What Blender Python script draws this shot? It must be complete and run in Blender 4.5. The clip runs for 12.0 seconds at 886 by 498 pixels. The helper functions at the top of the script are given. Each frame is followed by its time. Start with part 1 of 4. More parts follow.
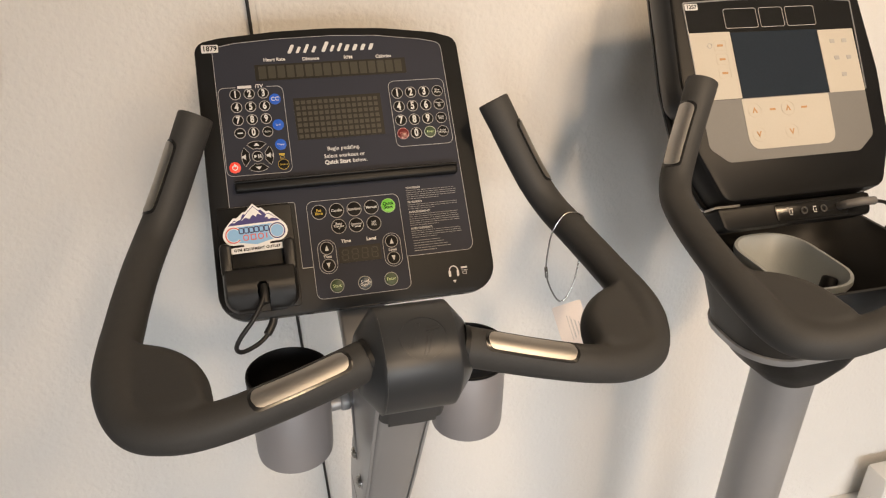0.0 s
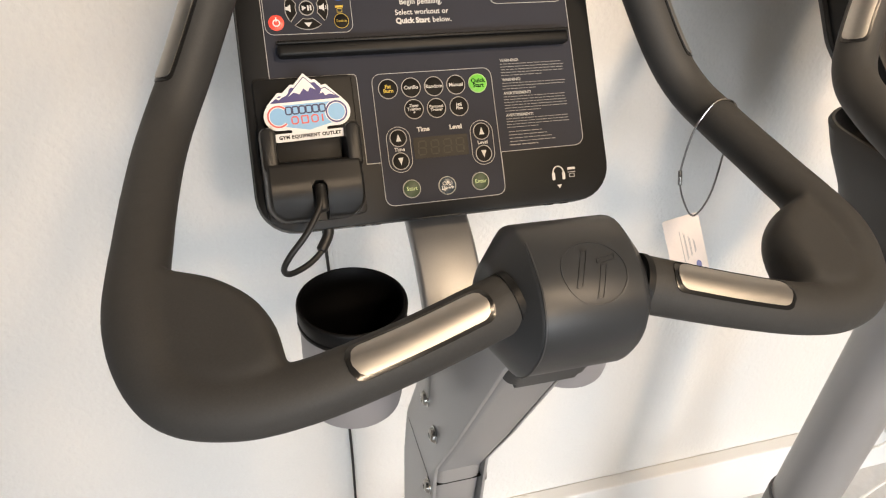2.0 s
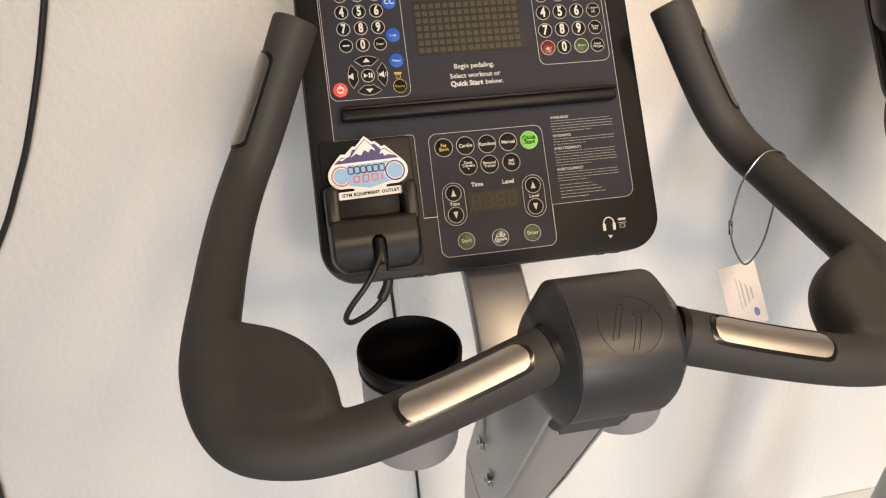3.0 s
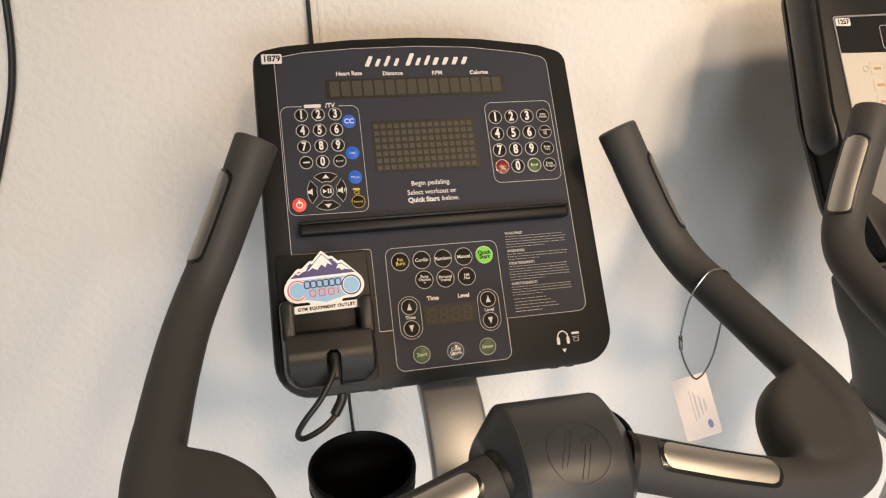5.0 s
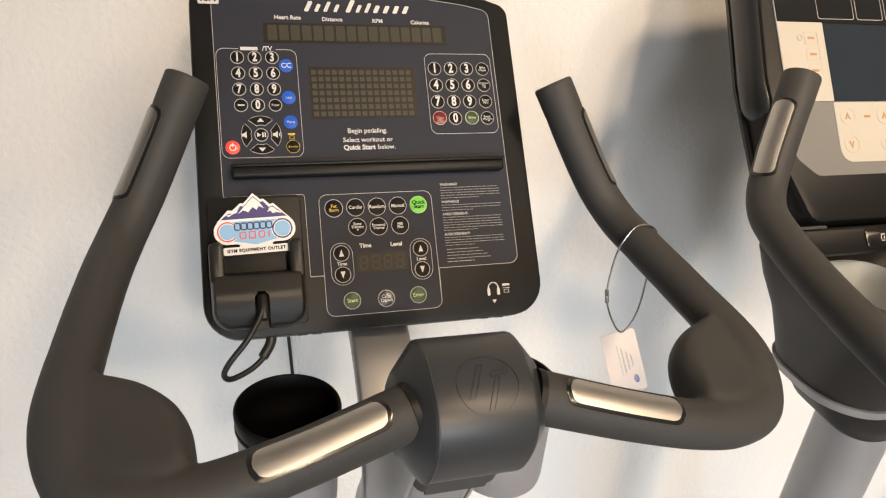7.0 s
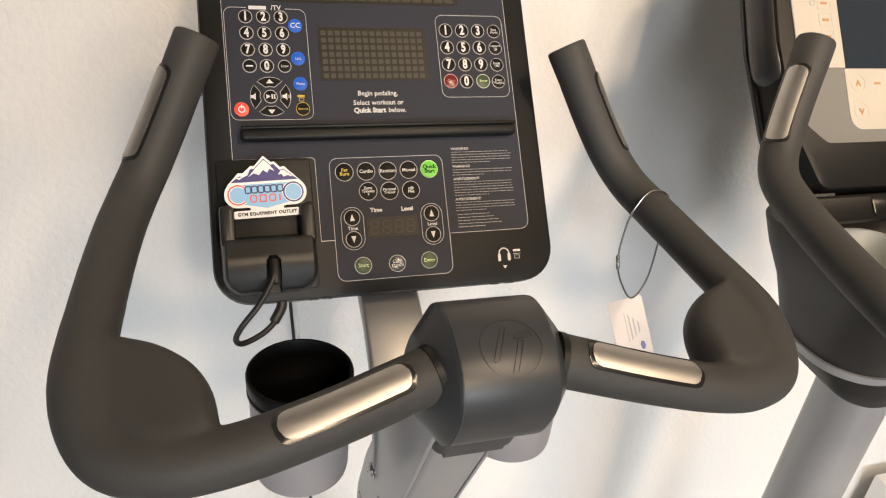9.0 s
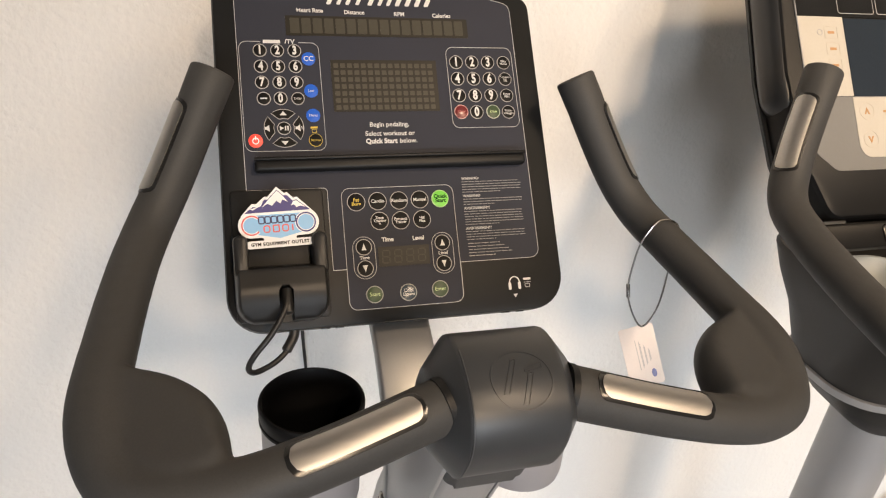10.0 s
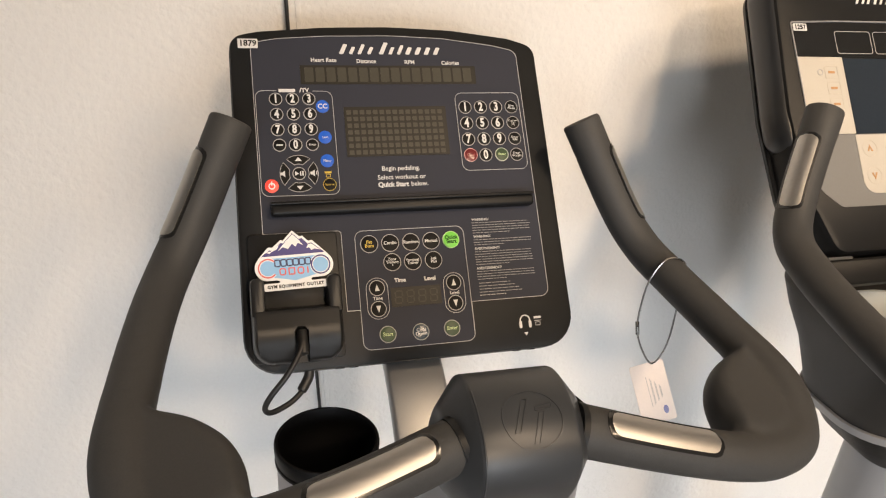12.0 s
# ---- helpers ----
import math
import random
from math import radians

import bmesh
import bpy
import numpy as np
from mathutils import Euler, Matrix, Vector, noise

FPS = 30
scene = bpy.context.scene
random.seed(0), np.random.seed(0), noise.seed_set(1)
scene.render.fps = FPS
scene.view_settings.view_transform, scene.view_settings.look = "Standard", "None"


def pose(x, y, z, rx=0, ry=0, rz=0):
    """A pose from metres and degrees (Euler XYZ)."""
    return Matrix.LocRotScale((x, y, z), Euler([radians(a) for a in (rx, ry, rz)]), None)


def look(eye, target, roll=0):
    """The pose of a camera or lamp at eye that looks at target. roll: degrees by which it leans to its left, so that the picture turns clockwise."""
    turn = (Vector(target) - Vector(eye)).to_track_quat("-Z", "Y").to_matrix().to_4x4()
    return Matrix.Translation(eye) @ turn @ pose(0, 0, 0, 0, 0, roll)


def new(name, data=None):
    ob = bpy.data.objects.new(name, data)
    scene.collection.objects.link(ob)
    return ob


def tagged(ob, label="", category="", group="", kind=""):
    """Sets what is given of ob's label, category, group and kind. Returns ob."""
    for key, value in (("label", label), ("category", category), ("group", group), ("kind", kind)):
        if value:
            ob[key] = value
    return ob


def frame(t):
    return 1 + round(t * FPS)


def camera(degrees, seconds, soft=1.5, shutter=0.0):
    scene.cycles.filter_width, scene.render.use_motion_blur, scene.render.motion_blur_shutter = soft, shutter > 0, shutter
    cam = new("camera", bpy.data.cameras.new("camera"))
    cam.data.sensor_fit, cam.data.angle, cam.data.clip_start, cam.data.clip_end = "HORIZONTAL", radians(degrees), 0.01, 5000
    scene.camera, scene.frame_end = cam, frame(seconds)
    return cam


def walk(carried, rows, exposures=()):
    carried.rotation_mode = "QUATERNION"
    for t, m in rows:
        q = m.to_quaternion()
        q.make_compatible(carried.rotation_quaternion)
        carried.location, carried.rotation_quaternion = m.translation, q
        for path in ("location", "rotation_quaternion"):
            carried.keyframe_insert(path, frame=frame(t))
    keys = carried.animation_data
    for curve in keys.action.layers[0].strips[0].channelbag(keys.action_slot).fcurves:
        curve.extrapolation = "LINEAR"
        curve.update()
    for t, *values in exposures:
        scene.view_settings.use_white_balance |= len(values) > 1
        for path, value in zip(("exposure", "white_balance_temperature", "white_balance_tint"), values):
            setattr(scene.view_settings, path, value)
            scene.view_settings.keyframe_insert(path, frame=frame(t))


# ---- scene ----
cam = camera(61.6, 12.0, soft=1.15)
ROWS = [
    (0.0, -0.1014, -0.6205, 1.4963, 62.700, -0.540, -15.224),
    (0.2, -0.1087, -0.5674, 1.4730, 63.253, -0.974, -14.447),
    (0.5, -0.1309, -0.5038, 1.4627, 62.578, -1.777, -15.174),
    (0.7, -0.1392, -0.4750, 1.4408, 61.342, -2.505, -15.935),
    (1.0, -0.1462, -0.4532, 1.4310, 59.671, -3.696, -17.537),
    (1.2, -0.1504, -0.4438, 1.4122, 58.265, -4.687, -18.627),
    (1.5, -0.1536, -0.4450, 1.3987, 56.273, -5.160, -19.012),
    (1.7, -0.1574, -0.4367, 1.3919, 55.740, -5.126, -18.880),
    (2.0, -0.1635, -0.4320, 1.4045, 54.845, -2.961, -16.417),
    (2.3, -0.1654, -0.4356, 1.4067, 55.697, -1.280, -13.660),
    (2.5, -0.1695, -0.4425, 1.4167, 55.981, -0.094, -12.575),
    (2.7, -0.1572, -0.4471, 1.4242, 56.561, 0.272, -11.701),
    (3.0, -0.1534, -0.4554, 1.4291, 57.783, 0.424, -11.813),
    (3.2, -0.1442, -0.4512, 1.4296, 58.160, 0.407, -11.449),
    (3.5, -0.1392, -0.4480, 1.4309, 59.925, 0.056, -12.279),
    (5.5, -0.1463, -0.4601, 1.4521, 64.965, -1.737, -14.202),
    (6.0, -0.1446, -0.4704, 1.4518, 64.940, -2.684, -14.484),
    (6.5, -0.1359, -0.4794, 1.4396, 64.074, -3.588, -15.061),
    (7.0, -0.1228, -0.4749, 1.4333, 62.905, -4.103, -15.707),
    (9.0, -0.1411, -0.4678, 1.4249, 60.730, -4.752, -16.403),
    (9.5, -0.1509, -0.4706, 1.4334, 61.521, -4.635, -15.821),
    (10.0, -0.1418, -0.4692, 1.4331, 62.332, -4.287, -15.670),
    (10.2, -0.1388, -0.4690, 1.4351, 63.089, -4.075, -15.665),
    (10.5, -0.1335, -0.4690, 1.4420, 63.533, -3.652, -15.584),
    (11.0, -0.1309, -0.4718, 1.4445, 64.099, -3.187, -15.595),
    (11.5, -0.1338, -0.4773, 1.4473, 64.396, -3.118, -15.485),
    (12.0, -0.1449, -0.4793, 1.4444, 64.936, -3.336, -15.125),
]
# the clip's camera settles its exposure and white balance as it comes near
EXPOSURES = [(0.0, -0.43, 7270, 14), (0.5, -0.27, 7070, 13), (1.0, -0.08, 6770, 12), (1.5, 0.02, 6670, 11), (2.0, -0.03, 6870, 12), (2.5, -0.12, 7020, 13), (3.5, -0.18, 7070, 14),
             (5.5, -0.20, 6920, 13), (6.5, -0.16, 6850, 13), (7.0, -0.09, 6820, 12), (9.0, -0.05, 6800, 12), (9.5, -0.11, 6850, 13), (10.5, -0.12, 6850, 13), (12.0, -0.18, 6870, 13)]
walk(cam, [(t, pose(x, y, z, rx, ry, rz)) for t, x, y, z, rx, ry, rz in ROWS], EXPOSURES)

# ---- light ----
world = bpy.data.worlds.new("world")
scene.world = world
world.use_nodes = True
sky = world.node_tree.nodes.new("ShaderNodeTexSky")
sky.sky_type, sky.sun_disc = "NISHITA", False
sky.sun_elevation, sky.sun_rotation = radians(40), radians(150)
world.node_tree.links.new(sky.outputs[0], world.node_tree.nodes["Background"].inputs[0])
world.node_tree.nodes["Background"].inputs[1].default_value = 0.1
scene.view_settings.exposure = 0.0


def area_lamp(name, eye, target, sx, sy, watts, colour, spread=180):
    data = bpy.data.lights.new(name, "AREA")
    data.shape, data.size, data.size_y, data.energy, data.color = "RECTANGLE", sx, sy, watts, colour
    data.spread = radians(spread)
    ob = new(name, data)
    ob.matrix_world = look(eye, target)
    return ob


# daylight lamps in an assumed glass door and shop window behind the bikes, and the ceiling lamps
area_lamp("door_daylight", (-2.1, -6.95, 1.25), (0.3, 0.4, 0.0), 1.0, 1.9, 8, (0.80, 0.90, 1.0), spread=34)
# window lamp added for broad fill, narrowed and aimed low to fade upwards
area_lamp("window_fill_daylight", (1.2, -6.95, 1.3), (0.9, 0.4, -0.3), 3.4, 1.9, 27, (0.80, 0.90, 1.0), spread=42)
# unseen ceiling lamps; the third is added to fill the right-hand wall shadow
LAMPS = [(0.72, -1.40, 0.26, 5.9, (1.0, 0.78, 0.55)), (1.45, -2.2, 0.26, 4.0, (1.0, 0.78, 0.55)), (0.30, -3.5, 0.26, 10, (1.0, 0.78, 0.55))]
for lx, ly, size, w, tint in LAMPS:
    area_lamp("assumed_lamp_light", (lx, ly + 0.02, 2.88), (0.62, 0.4, 1.15), size, size, w, tint, spread=72)


# ---- materials ----
def material(name, colour, rough=0.5, metal=0.0, var=0.12, scale=30.0, fine=400.0, bump=0.1, bump_scale=600.0,
             spec=0.5, coat=0.0, object_random=0.0, stretch=(1, 1, 1), dist=0.001):
    m = bpy.data.materials.new(name)
    m.use_nodes = True
    nt = m.node_tree
    n, l = nt.nodes, nt.links
    b = n["Principled BSDF"]
    b.inputs["Roughness"].default_value = rough
    b.inputs["Metallic"].default_value = metal
    b.inputs["Specular IOR Level"].default_value = spec
    b.inputs["Coat Weight"].default_value = coat
    co = n.new("ShaderNodeTexCoord")
    mp = n.new("ShaderNodeMapping")
    mp.inputs["Scale"].default_value = stretch
    l.new(co.outputs["Object"], mp.inputs["Vector"])
    big, small = n.new("ShaderNodeTexNoise"), n.new("ShaderNodeTexNoise")
    big.inputs["Scale"].default_value, small.inputs["Scale"].default_value = scale, fine
    big.inputs["Detail"].default_value = small.inputs["Detail"].default_value = 3
    for t in (big, small):
        l.new(mp.outputs[0], t.inputs["Vector"])
    mix = n.new("ShaderNodeMix")
    mix.data_type = "FLOAT"
    mix.inputs[0].default_value = 0.4
    l.new(big.outputs["Fac"], mix.inputs[2])
    l.new(small.outputs["Fac"], mix.inputs[3])
    ramp = n.new("ShaderNodeMapRange")
    ramp.inputs[1].default_value, ramp.inputs[2].default_value = 0.3, 0.7
    ramp.inputs[3].default_value, ramp.inputs[4].default_value = 1 - var, 1 + var
    l.new(mix.outputs[0], ramp.inputs[0])
    tint = n.new("ShaderNodeMix")
    tint.data_type, tint.blend_type = "RGBA", "MULTIPLY"
    tint.inputs[0].default_value = 1
    tint.inputs[6].default_value = (*colour, 1)
    l.new(ramp.outputs[0], tint.inputs[7])
    l.new(tint.outputs[2], b.inputs["Base Color"])
    rr = n.new("ShaderNodeMapRange")
    rr.inputs[3].default_value, rr.inputs[4].default_value = max(0.03, rough * 0.85), min(1, rough * 1.15)
    l.new(big.outputs["Fac"], rr.inputs[0])
    l.new(rr.outputs[0], b.inputs["Roughness"])
    if bump:
        bt = n.new("ShaderNodeTexNoise")
        bt.inputs["Scale"].default_value, bt.inputs["Detail"].default_value = bump_scale, 4
        l.new(mp.outputs[0], bt.inputs["Vector"])
        bp = n.new("ShaderNodeBump")
        bp.inputs["Strength"].default_value, bp.inputs["Distance"].default_value = bump, dist
        l.new(bt.outputs["Fac"], bp.inputs["Height"])
        l.new(bp.outputs[0], b.inputs["Normal"])
    return m


def glow(name, colour, strength):
    m = material(name, colour, 0.35, bump=0)
    b = m.node_tree.nodes["Principled BSDF"]
    b.inputs["Emission Color"].default_value = (*colour, 1)
    b.inputs["Emission Strength"].default_value = strength
    return m


WALL = material("wall_paint", (0.71, 0.695, 0.67), 0.7, var=0.035, scale=1.3, fine=260, bump=0.6, bump_scale=105, dist=0.004)
TRIM = material("white_trim", (0.78, 0.78, 0.77), 0.45, var=0.03, scale=6, bump=0.05)
FLOOR = material("pale_vinyl", (0.62, 0.62, 0.62), 0.4, var=0.12, scale=3, fine=60, bump=0.05)
CEIL = material("ceiling_paint", (0.75, 0.74, 0.71), 0.9, var=0.03, scale=2, bump=0.2, bump_scale=60)
FOAM = material("grip_rubber", (0.046, 0.0455, 0.0445), 0.6, var=0.16, scale=11, fine=900, bump=0.10, bump_scale=1800, spec=0.35)
HUBP = material("hub_plastic", (0.034, 0.037, 0.041), 0.38, var=0.08, scale=20, fine=1200, bump=0.06, bump_scale=2200)
BEZEL = material("black_plastic", (0.010, 0.0103, 0.0108), 0.42, var=0.12, scale=25, fine=1200, bump=0.1, bump_scale=2500, spec=0.22)
GLOSS = material("gloss_black", (0.012, 0.012, 0.012), 0.2, var=0.1, scale=25, bump=0)
SHELL = material("shell_black", (0.021, 0.022, 0.024), 0.3, var=0.08, scale=20, fine=900, bump=0.05, bump_scale=1800)
FACE = material("faceplate_film", (0.030, 0.0325, 0.045), 0.55, var=0.07, scale=12, fine=900, bump=0.08, bump_scale=2500, spec=0.14)
GREY = material("grey_plastic", (0.16, 0.16, 0.165), 0.45, var=0.06, scale=20, bump=0.1, bump_scale=1800)
RIMG = material("dark_grey_plastic", (0.07, 0.07, 0.073), 0.4, var=0.08, scale=20, bump=0.1, bump_scale=1800)
STEEL = material("brushed_steel", (0.47, 0.45, 0.425), 0.42, metal=1.0, var=0.06, scale=30, fine=500, bump=0.02, bump_scale=900, stretch=(1, 12, 12))
CHROME = material("chrome", (0.42, 0.41, 0.39), 0.22, metal=1.0, var=0.05, bump=0)
SILVER = material("silver_paint", (0.33, 0.33, 0.335), 0.33, metal=0.3, var=0.05, scale=14, fine=1500, bump=0.08, bump_scale=2500)
CUPG = material("cup_grey_paint", (0.33, 0.32, 0.33), 0.42, metal=0.25, var=0.05, scale=14, fine=1500, bump=0.08, bump_scale=2500)
LINER = material("cup_liner_black", (0.004, 0.004, 0.0045), 0.5, var=0.1, bump=0.05, spec=0.2)
PRINT = material("white_print", (0.64, 0.635, 0.63), 0.5, var=0.03, bump=0)
LINEP = material("outline_print", (0.42, 0.42, 0.42), 0.5, var=0.05, bump=0)
CRADLE = material("cradle_black", (0.016, 0.0165, 0.0175), 0.36, var=0.08, scale=25, bump=0.06, bump_scale=1800, spec=0.3)
INK = material("dark_green_ink", (0.006, 0.03, 0.006), 0.8, var=0.03, bump=0, spec=0.05)
NECK = material("brushed_neck", (0.36, 0.36, 0.36), 0.42, metal=0.7, var=0.06, scale=16, fine=900, bump=0.08, bump_scale=1500)
FINEP = material("fine_print", (0.24, 0.24, 0.245), 0.5, var=0.08, bump=0)
DIMP = material("grey_print", (0.36, 0.35, 0.34), 0.5, var=0.08, bump=0)
KEY = material("key_black", (0.006, 0.006, 0.006), 0.45, var=0.08, bump=0, spec=0.12)
BLUE = material("key_blue", (0.015, 0.11, 0.55), 0.4, var=0.05, bump=0, spec=0.2)
# slight emission added to brighten the green and red key colours
GREEN = glow("key_green_glow", (0.12, 0.52, 0.04), 0.12)
RED = glow("key_red_glow", (0.75, 0.06, 0.04), 0.35)
DRED = material("key_dark_red", (0.14, 0.018, 0.02), 0.25, var=0.05, bump=0)
DGREEN = material("key_dark_green", (0.02, 0.05, 0.015), 0.45, var=0.05, bump=0)
DBLUE = material("key_slate", (0.03, 0.045, 0.06), 0.25, var=0.05, bump=0)
YELLOW = material("yellow_print", (0.62, 0.44, 0.05), 0.5, var=0.04, bump=0)
GPRINT = material("green_print", (0.50, 0.66, 0.32), 0.5, var=0.04, bump=0)
ORANGE = material("orange_print", (0.42, 0.23, 0.10), 0.5, var=0.04, bump=0)
LCD = material("display_window", (0.018, 0.016, 0.012), 0.45, var=0.1, bump=0, spec=0.2)
CELL = material("display_cell", (0.060, 0.054, 0.043), 0.5, var=0.08, bump=0, spec=0.2)
CELLD = material("display_digit", (0.050, 0.047, 0.036), 0.5, var=0.1, bump=0, spec=0.2)
SCREEN = material("blank_screen", (0.020, 0.027, 0.037), 0.14, var=0.1, scale=9, bump=0)
CREAM = material("cream_film", (0.48, 0.445, 0.385), 0.45, var=0.03, scale=18, bump=0.05)
LGREY = material("light_grey_film", (0.18, 0.176, 0.168), 0.4, var=0.04, scale=18, bump=0.05)
TRAY = material("tray_dark", (0.016, 0.015, 0.014), 0.5, var=0.1, scale=18, bump=0.15, bump_scale=1500)
CUPT = material("cup_translucent_grey", (0.36, 0.39, 0.40), 0.4, var=0.04, scale=20, bump=0.05)
CABLE = material("cable_black", (0.014, 0.014, 0.014), 0.45, var=0.1, bump=0.05)
CARD = material("paper_card", (0.66, 0.585, 0.54), 0.7, var=0.04, scale=40, bump=0.05)
SIGNW = material("sign_white", (0.80, 0.80, 0.80), 0.35, var=0.02, bump=0)
SIGNB = material("sign_light_blue", (0.24, 0.48, 0.74), 0.35, var=0.03, bump=0)
SIGNP = material("sign_purple", (0.045, 0.035, 0.17), 0.35, var=0.05, bump=0)
SIGNR = material("sign_red", (0.68, 0.13, 0.13), 0.35, var=0.03, bump=0)
SIGNN = material("sign_navy", (0.03, 0.035, 0.11), 0.35, var=0.03, bump=0)


# ---- makers ----
def link(name, bm, mats, parent=None, label="", smooth=True, m=None):
    if m is not None:
        bm.transform(m)
    bmesh.ops.recalc_face_normals(bm, faces=bm.faces)
    me = bpy.data.meshes.new(name)
    bm.to_mesh(me)
    bm.free()
    for mt in (mats if isinstance(mats, (list, tuple)) else [mats]):
        me.materials.append(mt)
    if smooth:
        me.shade_smooth()
        me.set_sharp_from_angle(angle=radians(38))
    ob = new(name, me)
    if parent:
        ob.parent = parent
    if label:
        ob["label"] = label
    return ob


def part(name, bm, mats, parent, label="", m=None, smooth=True):
    return link(name, bm, mats, parent, label, smooth, m)


def box(x0, x1, y0, y1, z0, z1, bevel=0.0, segs=2):
    bm = bmesh.new()
    bmesh.ops.create_cube(bm, size=1, matrix=Matrix.Translation(((x0 + x1) / 2, (y0 + y1) / 2, (z0 + z1) / 2)) @ Matrix.Diagonal((x1 - x0, y1 - y0, z1 - z0, 1)))
    if bevel:
        bmesh.ops.bevel(bm, geom=bm.edges[:], offset=bevel, segments=segs, profile=0.5, affect="EDGES")
    return bm


def rounded(points, radii, seg=7):
    """A closed outline with rounded corners."""
    out, n = [], len(points)
    for i in range(n):
        p, a, b = Vector(points[i]), Vector(points[i - 1]), Vector(points[(i + 1) % n])
        r = radii[i] if isinstance(radii, (list, tuple)) else radii
        if r <= 0:
            out.append(p)
            continue
        da, db = (a - p).normalized(), (b - p).normalized()
        half = da.angle(db) / 2
        t = r / math.tan(half)
        c = p + (da + db).normalized() * (r / math.sin(half))
        s, e = p + da * t - c, p + db * t - c
        turn = s.angle_signed(e)
        for k in range(seg + 1):
            w = -turn * k / seg
            out.append(c + Vector((s.x * math.cos(w) - s.y * math.sin(w), s.x * math.sin(w) + s.y * math.cos(w))))
    return out


def rrect(u0, u1, v0, v1, r, seg=6):
    return rounded([(u0, v0), (u1, v0), (u1, v1), (u0, v1)], r, seg)


def circle(u, v, r, n=28, ry=None):
    return [Vector((u + r * math.cos(2 * math.pi * k / n), v + (ry or r) * math.sin(2 * math.pi * k / n))) for k in range(n)]


def slab(outline, w0, w1, bevel=0.0, bm=None, mat=0):
    """A prism over an outline, its upper rim bevelled."""
    bm = bm or bmesh.new()
    n = len(outline)
    turn = 1 if sum(Vector(outline[i - 1]).cross(Vector(outline[i])) for i in range(n)) > 0 else -1
    layers = [(w0, 0.0), (w1 - bevel, 0.0)]
    if bevel:
        layers += [(w1 - bevel * 0.3, bevel * 0.3), (w1, bevel)]
    rings = []
    for w, inset in layers:
        ring = []
        for i in range(n):
            p = Vector(outline[i])
            if inset:
                a, b = Vector(outline[i - 1]), Vector(outline[(i + 1) % n])
                d = b - a
                nrm = Vector((d.y, -d.x)).normalized() * turn if d.length > 1e-9 else Vector((0, 0))
                p = p - nrm * inset
            ring.append(bm.verts.new((p.x, p.y, w)))
        rings.append(ring)
    faces = []
    for a, b in zip(rings, rings[1:]):
        for i in range(n):
            faces.append(bm.faces.new((a[i - 1], a[i], b[i], b[i - 1])))
    faces.append(bm.faces.new(rings[-1]))
    faces.append(bm.faces.new(rings[0][::-1]))
    for f in faces:
        f.material_index = mat
    return bm


def ring_of(outline, width, w0, w1, bm=None, mat=0):
    """A raised line of that width along a closed outline."""
    bm = bm or bmesh.new()
    n = len(outline)
    rows = []
    for i in range(n):
        a, p, b = Vector(outline[i - 1]), Vector(outline[i]), Vector(outline[(i + 1) % n])
        d = (b - a).normalized()
        nrm = Vector((d.y, -d.x)) * width / 2
        rows.append([bm.verts.new((*(p + nrm), w0)), bm.verts.new((*(p + nrm), w1)), bm.verts.new((*(p - nrm), w1)), bm.verts.new((*(p - nrm), w0))])
    for i in range(n):
        for k in range(4):
            f = bm.faces.new((rows[i - 1][k], rows[i][k], rows[i][(k + 1) % 4], rows[i - 1][(k + 1) % 4]))
            f.material_index = mat
    return bm


def smooth_path(pts, n=10, closed=False):
    """Catmull-Rom through points of any dimension."""
    pts = [np.array(p, float) for p in pts]
    ext = [pts[-1], *pts, pts[0], pts[1]] if closed else [2 * pts[0] - pts[1], *pts, 2 * pts[-1] - pts[-2]]
    out = []
    for i in range(1, len(ext) - 2):
        a, b, c, d = ext[i - 1:i + 3]
        for k in range(n):
            t = k / n
            out.append(0.5 * (2 * b + (c - a) * t + (2 * a - 5 * b + 4 * c - d) * t * t + (3 * b - a - 3 * c + d) * t ** 3))
    if not closed:
        out.append(pts[-1])
    return out


def sweep(path, radius, n=16, bm=None, dome=True, closed=False, flat=1.0):
    """A tube along a path; rows of (x, y, z) or (x, y, z, r)."""
    bm = bm or bmesh.new()
    P = [Vector(p[:3]) for p in path]
    R = [p[3] if len(p) > 3 else radius for p in path]
    up = Vector((0.12, 0.2, 0.97)).normalized()
    rings = []
    tans = []
    for i in range(len(P)):
        a = P[i - 1] if (i or closed) else P[i]
        b = P[(i + 1) % len(P)] if (i < len(P) - 1 or closed) else P[i]
        tans.append((b - a).normalized())
    side = tans[0].cross(up).normalized()
    for i, p in enumerate(P):
        side = (side - tans[i] * side.dot(tans[i])).normalized()
        oth = tans[i].cross(side)
        rings.append([bm.verts.new(p + (side * math.cos(2 * math.pi * k / n) + oth * flat * math.sin(2 * math.pi * k / n)) * R[i]) for k in range(n)])
    for a, b in list(zip(rings, rings[1:])) + ([(rings[-1], rings[0])] if closed else []):
        for k in range(n):
            bm.faces.new((a[k - 1], a[k], b[k], b[k - 1]))
    if not closed:
        for ring, p, t, r in ((rings[0], P[0], -tans[0], R[0]), (rings[-1], P[-1], tans[-1], R[-1])):
            if dome:
                prev = ring
                for f, h in ((0.93, 0.16), (0.72, 0.28), (0.35, 0.35)):
                    cur = [bm.verts.new(p + (v.co - p) * f + t * r * h) for v in ring]
                    for k in range(n):
                        bm.faces.new((prev[k - 1], prev[k], cur[k], cur[k - 1]))
                    prev = cur
                bm.faces.new(prev)
            else:
                bm.faces.new(ring)
    return bm


